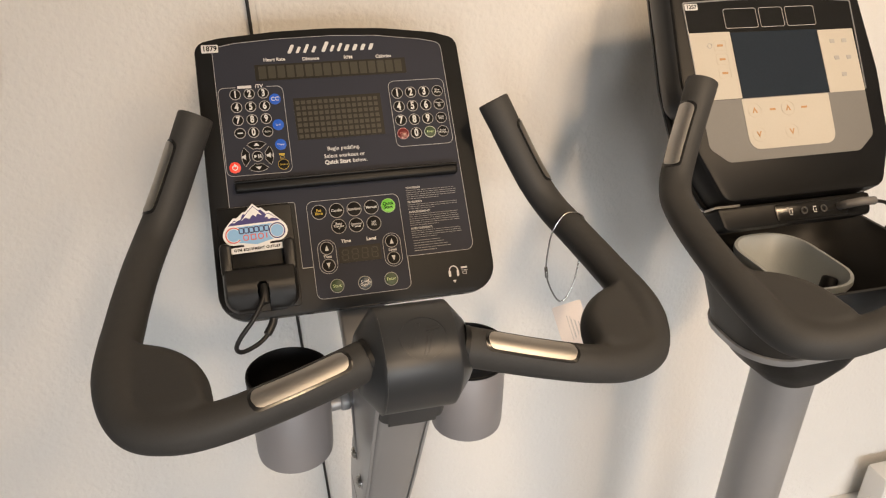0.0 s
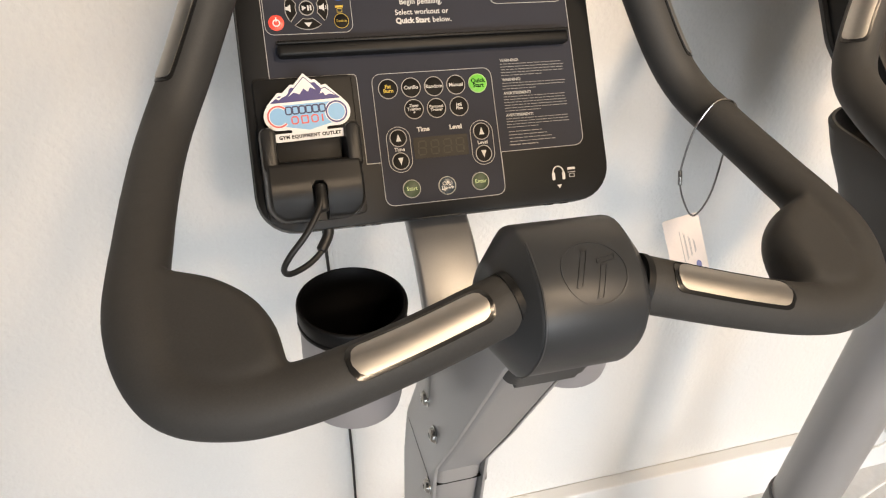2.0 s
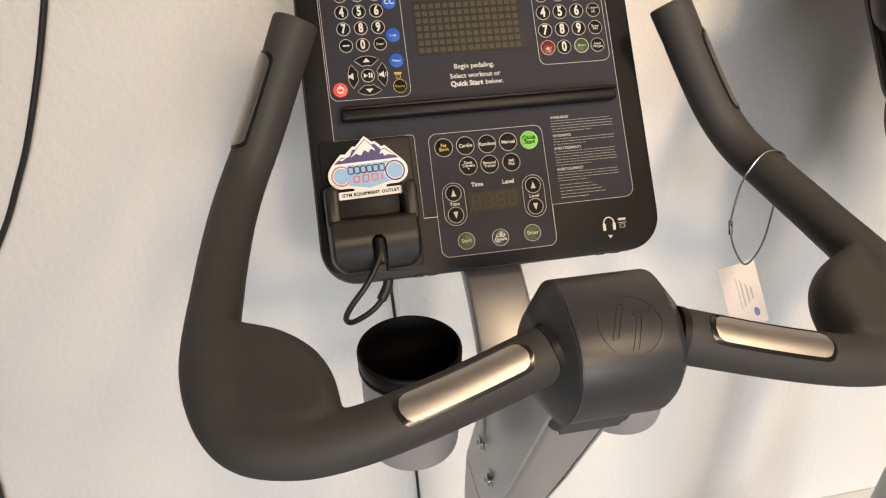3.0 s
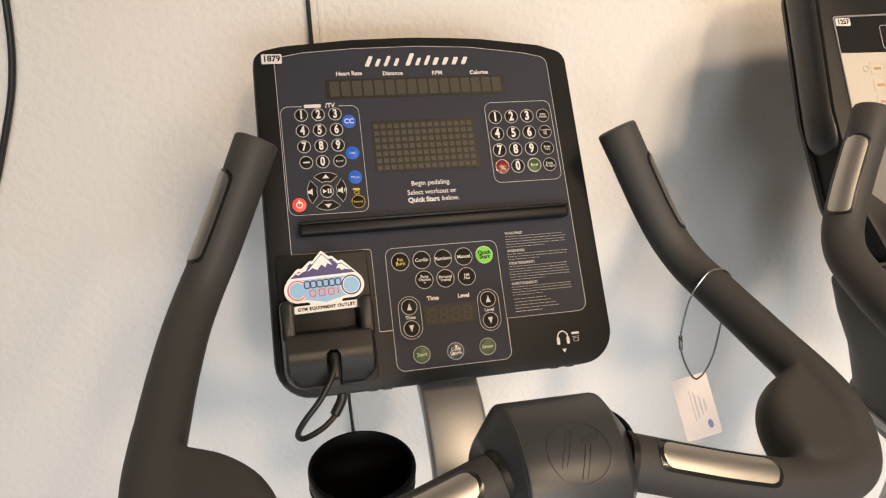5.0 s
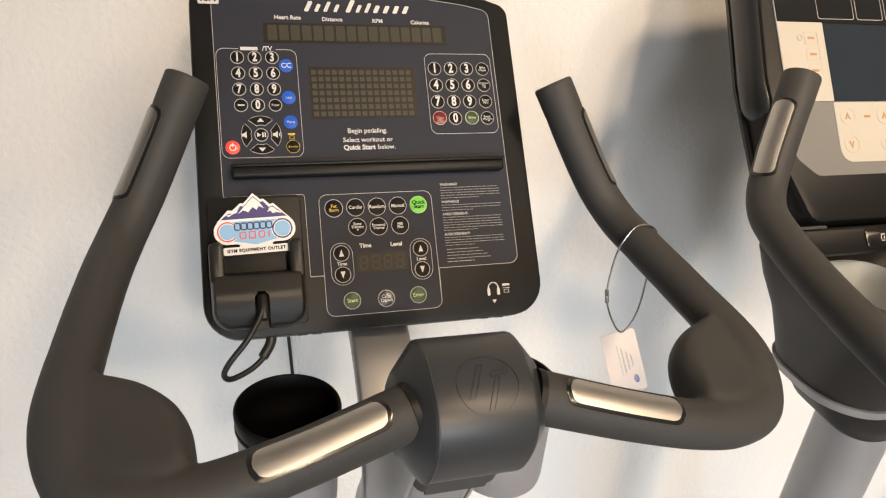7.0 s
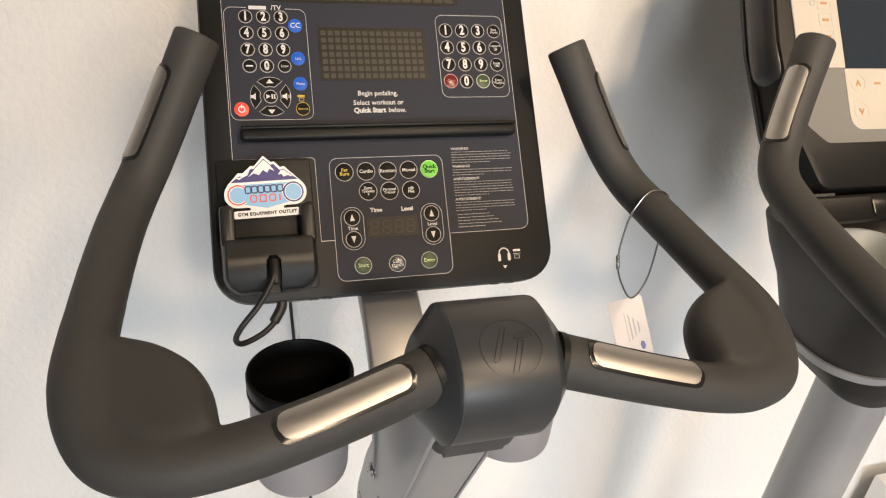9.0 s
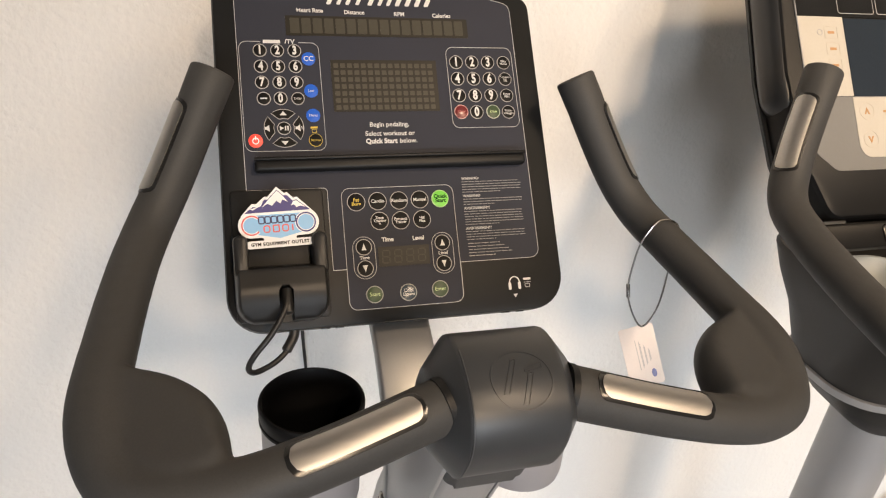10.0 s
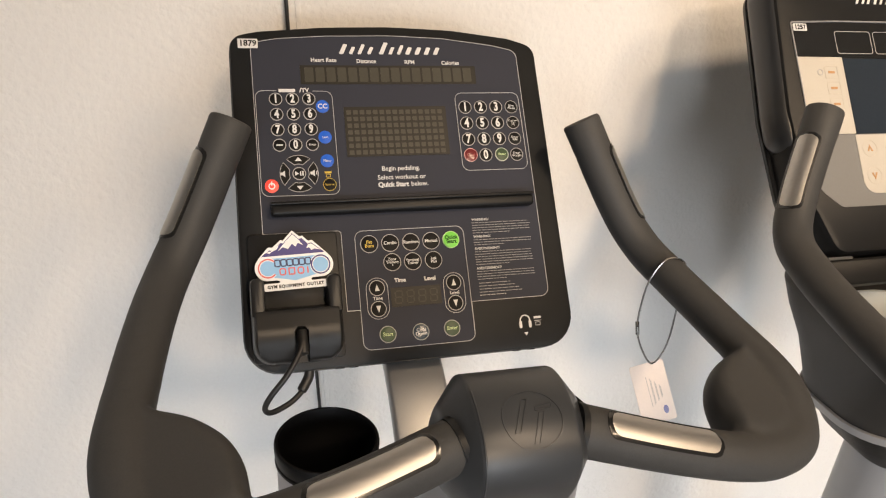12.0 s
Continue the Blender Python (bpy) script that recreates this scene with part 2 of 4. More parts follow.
def lathe(profile, n=40, m=None, bm=None):
    """A turned body round z; rows of (r, z)."""
    bm = bm or bmesh.new()
    rings = [[bm.verts.new((max(r, 1e-5) * math.cos(2 * math.pi * k / n), max(r, 1e-5) * math.sin(2 * math.pi * k / n), z)) for k in range(n)] for r, z in profile]
    for a, b in zip(rings, rings[1:]):
        for k in range(n):
            bm.faces.new((a[k - 1], a[k], b[k], b[k - 1]))
    bm.faces.new(rings[0])
    bm.faces.new(rings[-1])
    if m is not None:
        bm.transform(m)
    return bm


def words(text, u, v, size, mat, parent, m, w=0.0012, bold=0.0, name="print", align="CENTER", squeeze=1.0, shear=0.0, spacing=1.0, label=""):
    """Raised lettering on a plane given by m; size is the line's height in metres."""
    cu = bpy.data.curves.new("lettering", "FONT")
    cu.body, cu.size, cu.align_x, cu.align_y = text, size, align, "CENTER"
    cu.extrude, cu.offset, cu.shear, cu.resolution_u, cu.space_character, cu.space_line = 0.00008, bold, shear, 3, spacing, 0.8
    tmp = bpy.data.objects.new("lettering", cu)
    me = bpy.data.meshes.new_from_object(tmp)
    bpy.data.objects.remove(tmp)
    bpy.data.curves.remove(cu)
    me.name = name
    me.transform(m @ Matrix.Translation((u, v, w)) @ Matrix.Diagonal((squeeze, 1, 1, 1)))
    me.materials.clear()
    me.materials.append(mat)
    ob = new(name, me)
    ob.parent = parent
    if label:
        ob["label"] = label
    return ob


def empty(name, m=None):
    ob = new(name)
    if m is not None:
        ob.matrix_basis = m
    return ob


# ---- the room ----
WY = 0.40


def slab_wall(name, *b, mat=WALL):
    return tagged(link(name, box(*b), mat, smooth=False), kind="structure")


slab_wall("wall_north", -4.0, 4.5, WY, WY + 0.15, 0, 3.0)
slab_wall("wall_west", -4.15, -4.0, -7.0, WY + 0.15, 0, 3.0)
slab_wall("wall_east", 4.5, 4.65, -7.0, WY + 0.15, 0, 3.0)
# the unseen south wall round an assumed glass door and shop window
slab_wall("wall_south_left", -4.0, -2.65, -7.15, -7.0, 0, 3.0)
slab_wall("wall_south_middle", -1.55, -0.55, -7.15, -7.0, 0, 3.0)
slab_wall("wall_south_right", 2.95, 4.5, -7.15, -7.0, 0, 3.0)
slab_wall("wall_south_sill", -0.55, 2.95, -7.15, -7.0, 0, 0.30)
slab_wall("wall_south_door_head", -2.65, -1.55, -7.15, -7.0, 2.25, 3.0)
slab_wall("wall_south_window_head", -0.55, 2.95, -7.15, -7.0, 2.30, 3.0)
slab_wall("floor", -4.15, 4.65, -7.15, WY + 0.15, -0.1, 0.0, mat=FLOOR)
slab_wall("ceiling", -4.15, 4.65, -7.15, WY + 0.15, 3.0, 3.1, mat=CEIL)
tagged(link("ground", box(-60, 60, -90, -7.15, -0.3, -0.12), FLOOR, smooth=False), kind="structure")

bm = box(-4.0, 4.5, WY - 0.030, WY - 0.0005, 0, 0.157, 0.003)
tagged(link("baseboard", bm, TRIM, smooth=False), "white painted baseboard with a ledge along the wall", kind="structure")
# a shallow vertical seam where two wall boards meet
tagged(link("trim", box(-0.003, 0.003, WY - 0.0015, WY + 0.01, -0.7, 1.7, 0.0008), WALL, m=pose(-0.052, 0, 1.0, 0, -3, 0)), kind="structure")

# unseen housings for the three lamps, the added fill one among them
for lx, ly, size, w, tint in LAMPS:
    spot = tagged(empty("assumed_spotlight", pose(lx, ly, 3.0)), "assumed white ceiling spotlight turned to the wall, out of view", "lamp", "ceiling spotlights")
    aim = look((0, 0, -0.10), (0.62 - lx, 0.4 - ly, -1.85))
    part("stalk", sweep([(0, 0, -0.001), (0, 0, -0.05)], 0.012, 14), TRIM, spot)
    part("housing", lathe([(0.03, 0.13), (size * 0.35, 0.11), (size * 0.62, 0.055), (size * 0.62, 0.036), (size * 0.56, 0.035), (size * 0.50, 0.06), (0.02, 0.09)], 28, aim), TRIM, spot)
    part("diffuser", lathe([(0.001, 0.048), (size * 0.53, 0.048), (size * 0.53, 0.052), (0.001, 0.052)], 28, aim), glow("lamp_diffuser", tint, 4.0), spot)


# ---- handlebar shared by both bikes ----
BAR = [(0.0400, -0.1500, 1.1548, 0.0168), (0.0492, -0.1521, 1.1527, 0.0168), (0.1011, -0.1625, 1.1413, 0.0164), (0.1494, -0.1675, 1.1309, 0.0163),
       (0.1855, -0.1630, 1.1245, 0.0168), (0.2145, -0.1460, 1.1240, 0.0174), (0.2280, -0.1070, 1.1365, 0.0173), (0.2240, -0.0400, 1.1465, 0.0170),
       (0.2155, 0.0250, 1.1580, 0.0170), (0.2055, 0.0650, 1.1705, 0.0171), (0.1876, 0.0916, 1.2014, 0.0172), (0.1534, 0.1251, 1.2741, 0.0172)]
# the bar sits a little askew on its stem
SET = Matrix.Translation((0.0080, -0.14, 1.15)) @ pose(0, 0, 0, 0, 1.16, 0.88) @ Matrix.Translation((0, 0.14, -1.15))
PADN = Vector((0.183, -0.192, 0.964)).normalized()


def mirror(bm, s):
    """The left or right copy of a half, set on the bar's own middle line."""
    if s < 0:
        bmesh.ops.scale(bm, vec=(-1, 1, 1), verts=bm.verts)
        bmesh.ops.reverse_faces(bm, faces=bm.faces)
    bm.transform(SET)
    return bm


def grip_half(parent, s):
    """One moulded grip: the swept tube and the elbow pad fused into one skin."""
    path = smooth_path(BAR, 6)
    bm = sweep(path[:-2], 0.018, 20)
    # the pad that fills the bend, in its own tilted plane
    c = Vector((0.190, -0.125, 1.1315))
    ax = (Vector((1, 0, 0)) - PADN * PADN.x).normalized()
    ay = PADN.cross(ax)
    plan = [(0.2235, -0.066), (0.207, -0.0740), (0.185, -0.086), (0.168, -0.103), (0.159, -0.122), (0.1565, -0.142), (0.157, -0.162), (0.184, -0.165), (0.209, -0.150), (0.2225, -0.115)]
    outline = []
    for x, y in [tuple(p) for p in smooth_path(plan, 5, True)]:
        z = c.z - (PADN.x * (x - c.x) + PADN.y * (y - c.y)) / PADN.z
        d = Vector((x, y, z)) - c
        outline.append((d.dot(ax), d.dot(ay)))
    rows = []
    T = 0.0178
    ctr = sum((Vector(o) for o in outline), Vector((0, 0))) / len(outline)
    for k in range(9):
        a = math.pi * (k / 8 - 0.5)
        h, ins = T * math.sin(a), 0.013 * (1 - math.cos(a))
        row = []
        for o in outline:
            q = Vector(o)
            q = q - (q - ctr).normalized() * ins
            row.append(bm.verts.new(c + ax * q.x + ay * q.y + PADN * h))
        rows.append(row)
    for a, b in zip(rows, rows[1:]):
        for k in range(len(a)):
            bm.faces.new((a[k - 1], a[k], b[k], b[k - 1]))
    bm.faces.new(rows[0][::-1])
    bm.faces.new(rows[-1])
    mirror(bm, s)
    ob = part("grip", bm, FOAM, parent, "moulded dark grey rubber grip with a flared elbow pad")
    re = ob.modifiers.new("fuse", "REMESH")
    re.mode, re.voxel_size, re.use_smooth_shade = "VOXEL", 0.0024, True
    sm = ob.modifiers.new("soften", "SMOOTH")
    sm.factor, sm.iterations = 0.5, 7
    # the rubber end cap
    tip, prev = Vector(BAR[-1][:3]), Vector(BAR[-2][:3])
    d = (tip - prev).normalized()
    tip -= d * 0.0035
    bm = sweep([tuple(tip - d * 0.034) + (0.0166,), tuple(tip - d * 0.020) + (0.0171,), tuple(tip + d * 0.0005) + (0.0173,), tuple(tip + d * 0.0022) + (0.0167,), tuple(tip + d * 0.0030) + (0.0154,)], 0.0172, 28, dome=False)
    part("end_cap", mirror(bm, s), FOAM, parent, "rubber end cap")
    return ob


def sensor_plate(parent, key, lo, hi, s, out, width=0.0235, lift=0.0):
    """A curved metal pulse plate let into a grip along the bar, between two values of one coordinate."""
    run = [p for p in smooth_path(BAR, 24) if lo <= p[key] <= hi and (key == 2 or p[1] < 0)]
    P = [Vector(p[:3]) for p in run]
    R = [p[3] for p in run]
    o0 = Vector(out)
    cum = [0.0]
    for a, b in zip(P, P[1:]):
        cum.append(cum[-1] + (b - a).length)
    L = cum[-1]

    def at(d):
        d = min(max(d, 0.0), L)
        i = max(j for j in range(len(cum)) if cum[j] <= d + 1e-12)
        i = min(i, len(P) - 2)
        f = (d - cum[i]) / (cum[i + 1] - cum[i])
        return P[i].lerp(P[i + 1], f), (P[min(i + 2, len(P) - 1)] - P[max(i - 1, 0)]).normalized(), R[i]

    for name, mat, w, pad, up, lab in (("plate_surround", GLOSS, width + 0.0042, 0.0, 0.0006, "black rubber surround"), ("pulse_plate", STEEL, width, 0.0024, 0.0012, "brushed steel pulse sensor plate")):
        bm = bmesh.new()
        nl, na = 40, 14
        grid = []
        for i in range(nl + 1):
            d = pad + (L - 2 * pad) * i / nl
            c, t, r = at(d)
            r = r + lift + up
            o = (o0 - t * o0.dot(t)).normalized()
            side = t.cross(o)
            e = max(0.0, 0.007 - min(d - pad, L - pad - d))
            half = w / 2 - (0.007 - math.sqrt(max(0.0, 0.007 ** 2 - e * e)))
            grid.append([(c, o * math.cos(g) + side * math.sin(g), r) for g in ((j / na * 2 - 1) * half / r for j in range(na + 1))])
        top = [[bm.verts.new(c + q * r) for c, q, r in row] for row in grid]
        low = [[bm.verts.new(c + q * (r - 0.003)) for c, q, r in row] for row in grid]
        for i in range(nl):
            for j in range(na):
                bm.faces.new((top[i][j], top[i + 1][j], top[i + 1][j + 1], top[i][j + 1]))
                bm.faces.new((low[i][j], low[i][j + 1], low[i + 1][j + 1], low[i + 1][j]))
            for j in (0, na):
                bm.faces.new((top[i][j], top[i + 1][j], low[i + 1][j], low[i][j]))
        for i in (0, nl):
            for j in range(na):
                bm.faces.new((top[i][j], top[i][j + 1], low[i][j + 1], low[i][j]))
        part(name, mirror(bm, s), mat, parent, lab)


def handlebar(parent):
    for s in (1, -1):
        grip_half(parent, s)
        sensor_plate(parent, 0, 0.0520, 0.1290, s, (0.02, -0.42, 0.91), width=0.0168)
        sensor_plate(parent, 2, 1.1835, 1.2510, s, (0.84, -0.32, 0.45), width=0.020)


def hub(parent):
    """The moulded cover where the two grips meet."""
    C = SET @ pose(0, -0.136, 1.142, 24, 0, 0)
    bm = bmesh.new()
    prof = [(-0.0455, 0.0195), (-0.0450, 0.0225), (-0.0436, 0.0250), (-0.0312, 0.0398), (-0.0302, 0.0409), (-0.0285, 0.0413), (0.0285, 0.0413), (0.0302, 0.0409), (0.0312, 0.0398), (0.0436, 0.0250), (0.0450, 0.0225), (0.0455, 0.0195)]
    rings = []
    n, HE = 48, 2.5
    for x, r in prof:
        ring = []
        for k in range(n):
            a = 2 * math.pi * k / n
            ca, sa = math.cos(a), math.sin(a)
            q = (abs(ca) ** HE + abs(sa) ** HE) ** (-1 / HE)
            ring.append(bm.verts.new((x, ca * q * r * 0.98, sa * q * r)))
        rings.append(ring)
    for a, b in zip(rings, rings[1:]):
        for k in range(n):
            bm.faces.new((a[k - 1], a[k], b[k], b[k - 1]))
    bm.faces.new(rings[0]), bm.faces.new(rings[-1])
    bm.transform(C)
    cover = part("hub_cover", bm, HUBP, parent, "dark grey moulded handlebar hub cover")
    seam = []
    for k in range(25):
        a = radians(70 + 165 * k / 24)
        q = (abs(math.cos(a)) ** HE + abs(math.sin(a)) ** HE) ** (-1 / HE) * 0.0412
        seam.append(tuple(C @ Vector((-0.0292, math.cos(a) * q * 0.98, math.sin(a) * q))))
    part("seam", sweep(seam, 0.0007, 8), HUBP, cover)
    # embossed emblem on the face that looks at the rider
    def wrapped(bm):
        for v in bm.verts:
            a = radians(101) - v.co.y / 0.0425
            ca, sa = math.cos(a), math.sin(a)
            q = (abs(ca) ** HE + abs(sa) ** HE) ** (-1 / HE) * 0.0413 + v.co.z
            v.co = C @ Vector((0.003 + v.co.x, ca * q * 0.98, sa * q))
        return bm
    part("emblem_ring", wrapped(ring_of(circle(0, 0, 0.0185, 48), 0.0010, -0.001, 0.0004)), HUBP, cover)
    bm = bmesh.new()
    for line in ([(-0.0125, -0.0080), (-0.0035, 0.0130), (-0.0003, 0.0130), (-0.0093, -0.0080)],
                 [(-0.0020, -0.0150), (0.0050, 0.0035), (0.0082, 0.0035), (0.0012, -0.0150)],
                 [(0.0035, 0.0072), (0.0140, 0.0090), (0.0135, 0.0060), (0.0028, 0.0046)]):
        ring_of([Vector(a).lerp(Vector(b), k / 8) for a, b in zip(line, line[1:] + line[:1]) for k in range(8)], 0.0008, -0.001, 0.0005, bm)
    part("emblem", wrapped(bm), HUBP, cover)
    for s in (1, -1):
        t = Vector((0.052, -0.0104, -0.0115)).normalized()
        p = Vector((0.0455, -0.1513, 1.1535))
        bm = sweep([tuple(p - t * 0.009), tuple(p - t * 0.0062), tuple(p - t * 0.0050)], 0.0172, 28, dome=False)
        part("hub_collar", mirror(bm, s), BEZEL, cover)
    # the lower half of the clamp under the cover
    bm = slab(rrect(-0.0285, 0.0285, -0.030, 0.030, 0.008), -0.060, -0.034, 0.0)
    bmesh.ops.bevel(bm, geom=[e for e in bm.edges if abs(e.verts[0].co.z + 0.060) < 1e-5 and abs(e.verts[1].co.z + 0.060) < 1e-5], offset=0.006, segments=2, affect="EDGES")
    part("clamp_cover", bm, HUBP, parent, m=C)
    part("clamp_tab", box(-0.004, 0.018, -0.028, -0.012, -0.068, -0.057, 0.003), BEZEL, cover, m=C)


def cup_holder(parent, x):
    M = pose(x, 0.002, 0.942)
    body = part("cup_holder", lathe([(0.001, 0), (0.034, 0), (0.0385, 0.004), (0.0395, 0.010), (0.0405, 0.088), (0.0395, 0.090), (0.038, 0.085), (0.037, 0.012), (0.001, 0.010)], 44), CUPG, parent, "grey painted cup holder with a black liner", m=M)
    part("cup_liner", lathe([(0.001, 0.014), (0.034, 0.014), (0.0362, 0.055), (0.0384, 0.094), (0.0388, 0.1020), (0.0394, 0.1042), (0.0412, 0.1044), (0.0421, 0.1036), (0.0424, 0.1020), (0.0419, 0.0925), (0.0413, 0.0915), (0.0413, 0.0905), (0.0421, 0.0898), (0.0421, 0.0875), (0.0412, 0.0866), (0.0388, 0.0866), (0.033, 0.012), (0.001, 0.012)], 44), LINER, body, "black plastic liner", m=M)
    s = 1 if x > 0 else -1
    part("cup_bracket", sweep([(x - s * 0.036, 0.004, 0.995), (s * 0.018, 0.008, 0.995)], 0.0085, 16), SILVER, body)
    part("bracket_collar", sweep([(s * 0.036, 0.006, 0.995), (s * 0.030, 0.006, 0.995)], 0.0105, 16), SILVER, body)


def flat_tube(path, width, depth, bevel=0.006):
    """A rectangular section bar in the plane x = 0; rows of (y, z)."""
    bm = bmesh.new()
    rings = []
    pts = [Vector(p) for p in path]
    for i, p in enumerate(pts):
        a, b = pts[max(i - 1, 0)], pts[min(i + 1, len(pts) - 1)]
        d = (b - a).normalized()
        nrm = Vector((-d.y, d.x))
        dp = depth[i] if isinstance(depth, (list, tuple)) else depth
        sec = rrect(-width / 2, width / 2, -dp / 2, dp / 2, bevel, 3)
        rings.append([bm.verts.new((q.x, p.x + nrm.x * q.y, p.y + nrm.y * q.y)) for q in sec])
    for a, b in zip(rings, rings[1:]):
        for k in range(len(a)):
            bm.faces.new((a[k - 1], a[k], b[k], b[k - 1]))
    bm.faces.new(rings[0]), bm.faces.new(rings[-1])
    return bm


# ---- the first bike ----
bike = tagged(empty("exercise_bike", pose(0, 0, 0)), "black and silver exercise bike with a button console, facing the wall", "exercise bike", "exercise bikes")
handlebar(bike)
hub(bike)
cup_holder(bike, -0.088)
cup_holder(bike, 0.100)
mast = part("mast", flat_tube(smooth_path([(0.020, 0.30), (0.020, 0.70), (0.014, 0.84), (0.000, 0.95)], 6), 0.0435, [0.085] * 14 + [0.080, 0.074, 0.066, 0.058, 0.052], 0.008), SILVER, bike, "silver painted steel mast")
part("console_neck", flat_tube(smooth_path([(0.000, 0.925), (0.000, 0.965), (0.014, 1.006), (0.050, 1.040), (0.095, 1.066), (0.140, 1.105)], 6), 0.054, 0.014, 0.004), NECK, bike, "curved silver console neck")
part("stem", flat_tube([(-0.006, 0.870), (-0.055, 0.960), (-0.138, 1.114)], 0.046, [0.050, 0.044, 0.028], 0.006), SILVER, bike, "silver handlebar stem")
for s in (-1, 1):
    bm = slab(rounded([(-0.030, 0.70), (0.060, 0.70), (0.069, 0.780), (0.063, 0.845), (0.031, 0.918), (0.002, 0.968), (-0.002, 1.030), (-0.095, 1.100), (-0.149, 1.108), (-0.0735, 0.9495), (-0.034, 0.872)], [0.004, 0.004, 0.06, 0.07, 0.06, 0.03, 0.02, 0.02, 0.003, 0.05, 0.02]), 0.0, 0.003, 0.001)
    cheek = part("cheek_plate", bm, SILVER, bike, "silver side plate", m=Matrix(((0, 0, s, s * 0.0222), (1, 0, 0, 0), (0, 1, 0, 0), (0, 0, 0, 1))))
    for y, z in ((0.0, 0.927), (-0.028, 0.911), (-0.021, 0.834)):
        Mb = Matrix.Translation((s * 0.0252, y, z)) @ pose(0, 0, 0, 0, 90 * s, 0) @ Matrix.Diagonal((0.86, 0.86, 0.9, 1))
        part("bolt", lathe([(0.001, 0), (0.0095, 0), (0.0095, 0.001), (0.0078, 0.0015), (0.0068, 0.0042), (0.0045, 0.0055), (0.0030, 0.0056), (0.0028, 0.0035), (0.001, 0.0035)], 18, Mb), CHROME, cheek)
part("mast_joint", flat_tube([(0.0155, 0.8420), (0.0155, 0.8430)], 0.0508, 0.0894, 0.006), BEZEL, bike, "dark joint line")
# the lower frame, out of sight under the mast
part("lower_shroud", box(-0.050, 0.050, -0.06, 0.10, 0.10, 0.32, 0.03, 4), GREY, bike)
part("front_foot", box(-0.25, 0.25, 0.10, 0.19, 0.0, 0.06, 0.02, 3), SILVER, bike)
part("rear_foot", box(-0.25, 0.25, -0.98, -0.89, 0.0, 0.06, 0.02, 3), SILVER, bike)
part("base_rail", box(-0.03, 0.03, -0.90, 0.12, 0.035, 0.12, 0.01, 2), SILVER, bike)

# ---- the console of the first bike; its plane in millimetres, u across and v up ----
PM = pose(0, 0.1139, 1.17, 54.92, 0, 0)
MM = 0.001
outline = rounded([(-0.1485, -0.110), (0.1490, -0.110), (0.1440, 0.1835), (0.118, 0.192), (0.060, 0.1995), (0.0, 0.2020), (-0.060, 0.2005), (-0.120, 0.1955), (-0.1455, 0.190)],
                  [0.030, 0.030, 0.014, 0.03, 0.2, 0.4, 0.2, 0.03, 0.014])


def grown(line, d):
    turn = 1 if sum(line[i - 1].cross(line[i]) for i in range(len(line))) > 0 else -1
    out = []
    for i in range(len(line)):
        e = line[(i + 1) % len(line)] - line[i - 1]
        out.append(line[i] + Vector((e.y, -e.x)).normalized() * d * turn)
    return out


console = part("console", slab(outline, -0.010, 0.0, 0.0025), BEZEL, bike, "black plastic button console", m=PM)
part("console_seam", slab(grown(outline, -0.0012), -0.013, -0.0102), GLOSS, console, m=PM)
part("console_back", slab(grown(outline, 0.0006), -0.020, -0.0132), RIMG, console, "dark grey back shell", m=PM)
part("console_rear", slab(rrect(-0.10, 0.10, -0.075, 0.15, 0.03), -0.058, -0.0202), RIMG, console, m=PM)
for u in (-70, -58, 92, 106):
    part("vent_slot", box(u * MM - 0.004, u * MM + 0.004, -0.1112, -0.1094, -0.0085, -0.0055, 0.0008), GLOSS, console, m=PM)


def plate(name, line, w0, w1, mat, label="", bevel=0.0):
    return part(name, slab([Vector(p) * MM for p in line], w0 * MM, w1 * MM, bevel * MM), mat, console, label, m=PM)


def line_ring(line, width=0.45, w=0.9, mat=None, name="outline_print"):
    return part(name, ring_of([Vector(p) * MM for p in line], width * MM, 0.3 * MM, w * MM), mat or LINEP, console, m=PM, smooth=False)


def bar(u0, v0, u1, v1, width=0.45, w=0.9, mat=None, name="line_print"):
    a, b = Vector((u0, v0)) * MM, Vector((u1, v1)) * MM
    d = (b - a).normalized()
    nrm = Vector((-d.y, d.x)) * width * MM / 2
    return part(name, slab([a - nrm, b - nrm, b + nrm, a + nrm], 0.3 * MM, w * MM), mat or PRINT, console, m=PM, smooth=False)


def say(text, u, v, size, mat=None, w=0.95, **k):
    return words(text, u * MM, v * MM, size * MM, mat or PRINT, console, PM, w=w * MM, **k)


# the printed film: a large sheet notched round the cradle
film = rounded([(-127.3, 8.5), (-60.5, 8.5), (-60.5, -62.7), (-48.9, -62.7), (-48.9, -97.8), (52.3, -97.8), (52.3, -62.9), (127.6, -62.9), (124.0, 178.0), (100, 183.5), (50, 190.0), (0, 192.0), (-60, 190.8), (-104, 187.8), (-127.5, 183.4)],
               [1, 3, 1, 1, 7, 7, 1, 8, 9, 30, 90, 90, 90, 30, 3], 5)
plate("faceplate", film, 0.0, 0.35, FACE, "dark blue-grey printed faceplate")
line_ring(film, 0.5, 0.6)
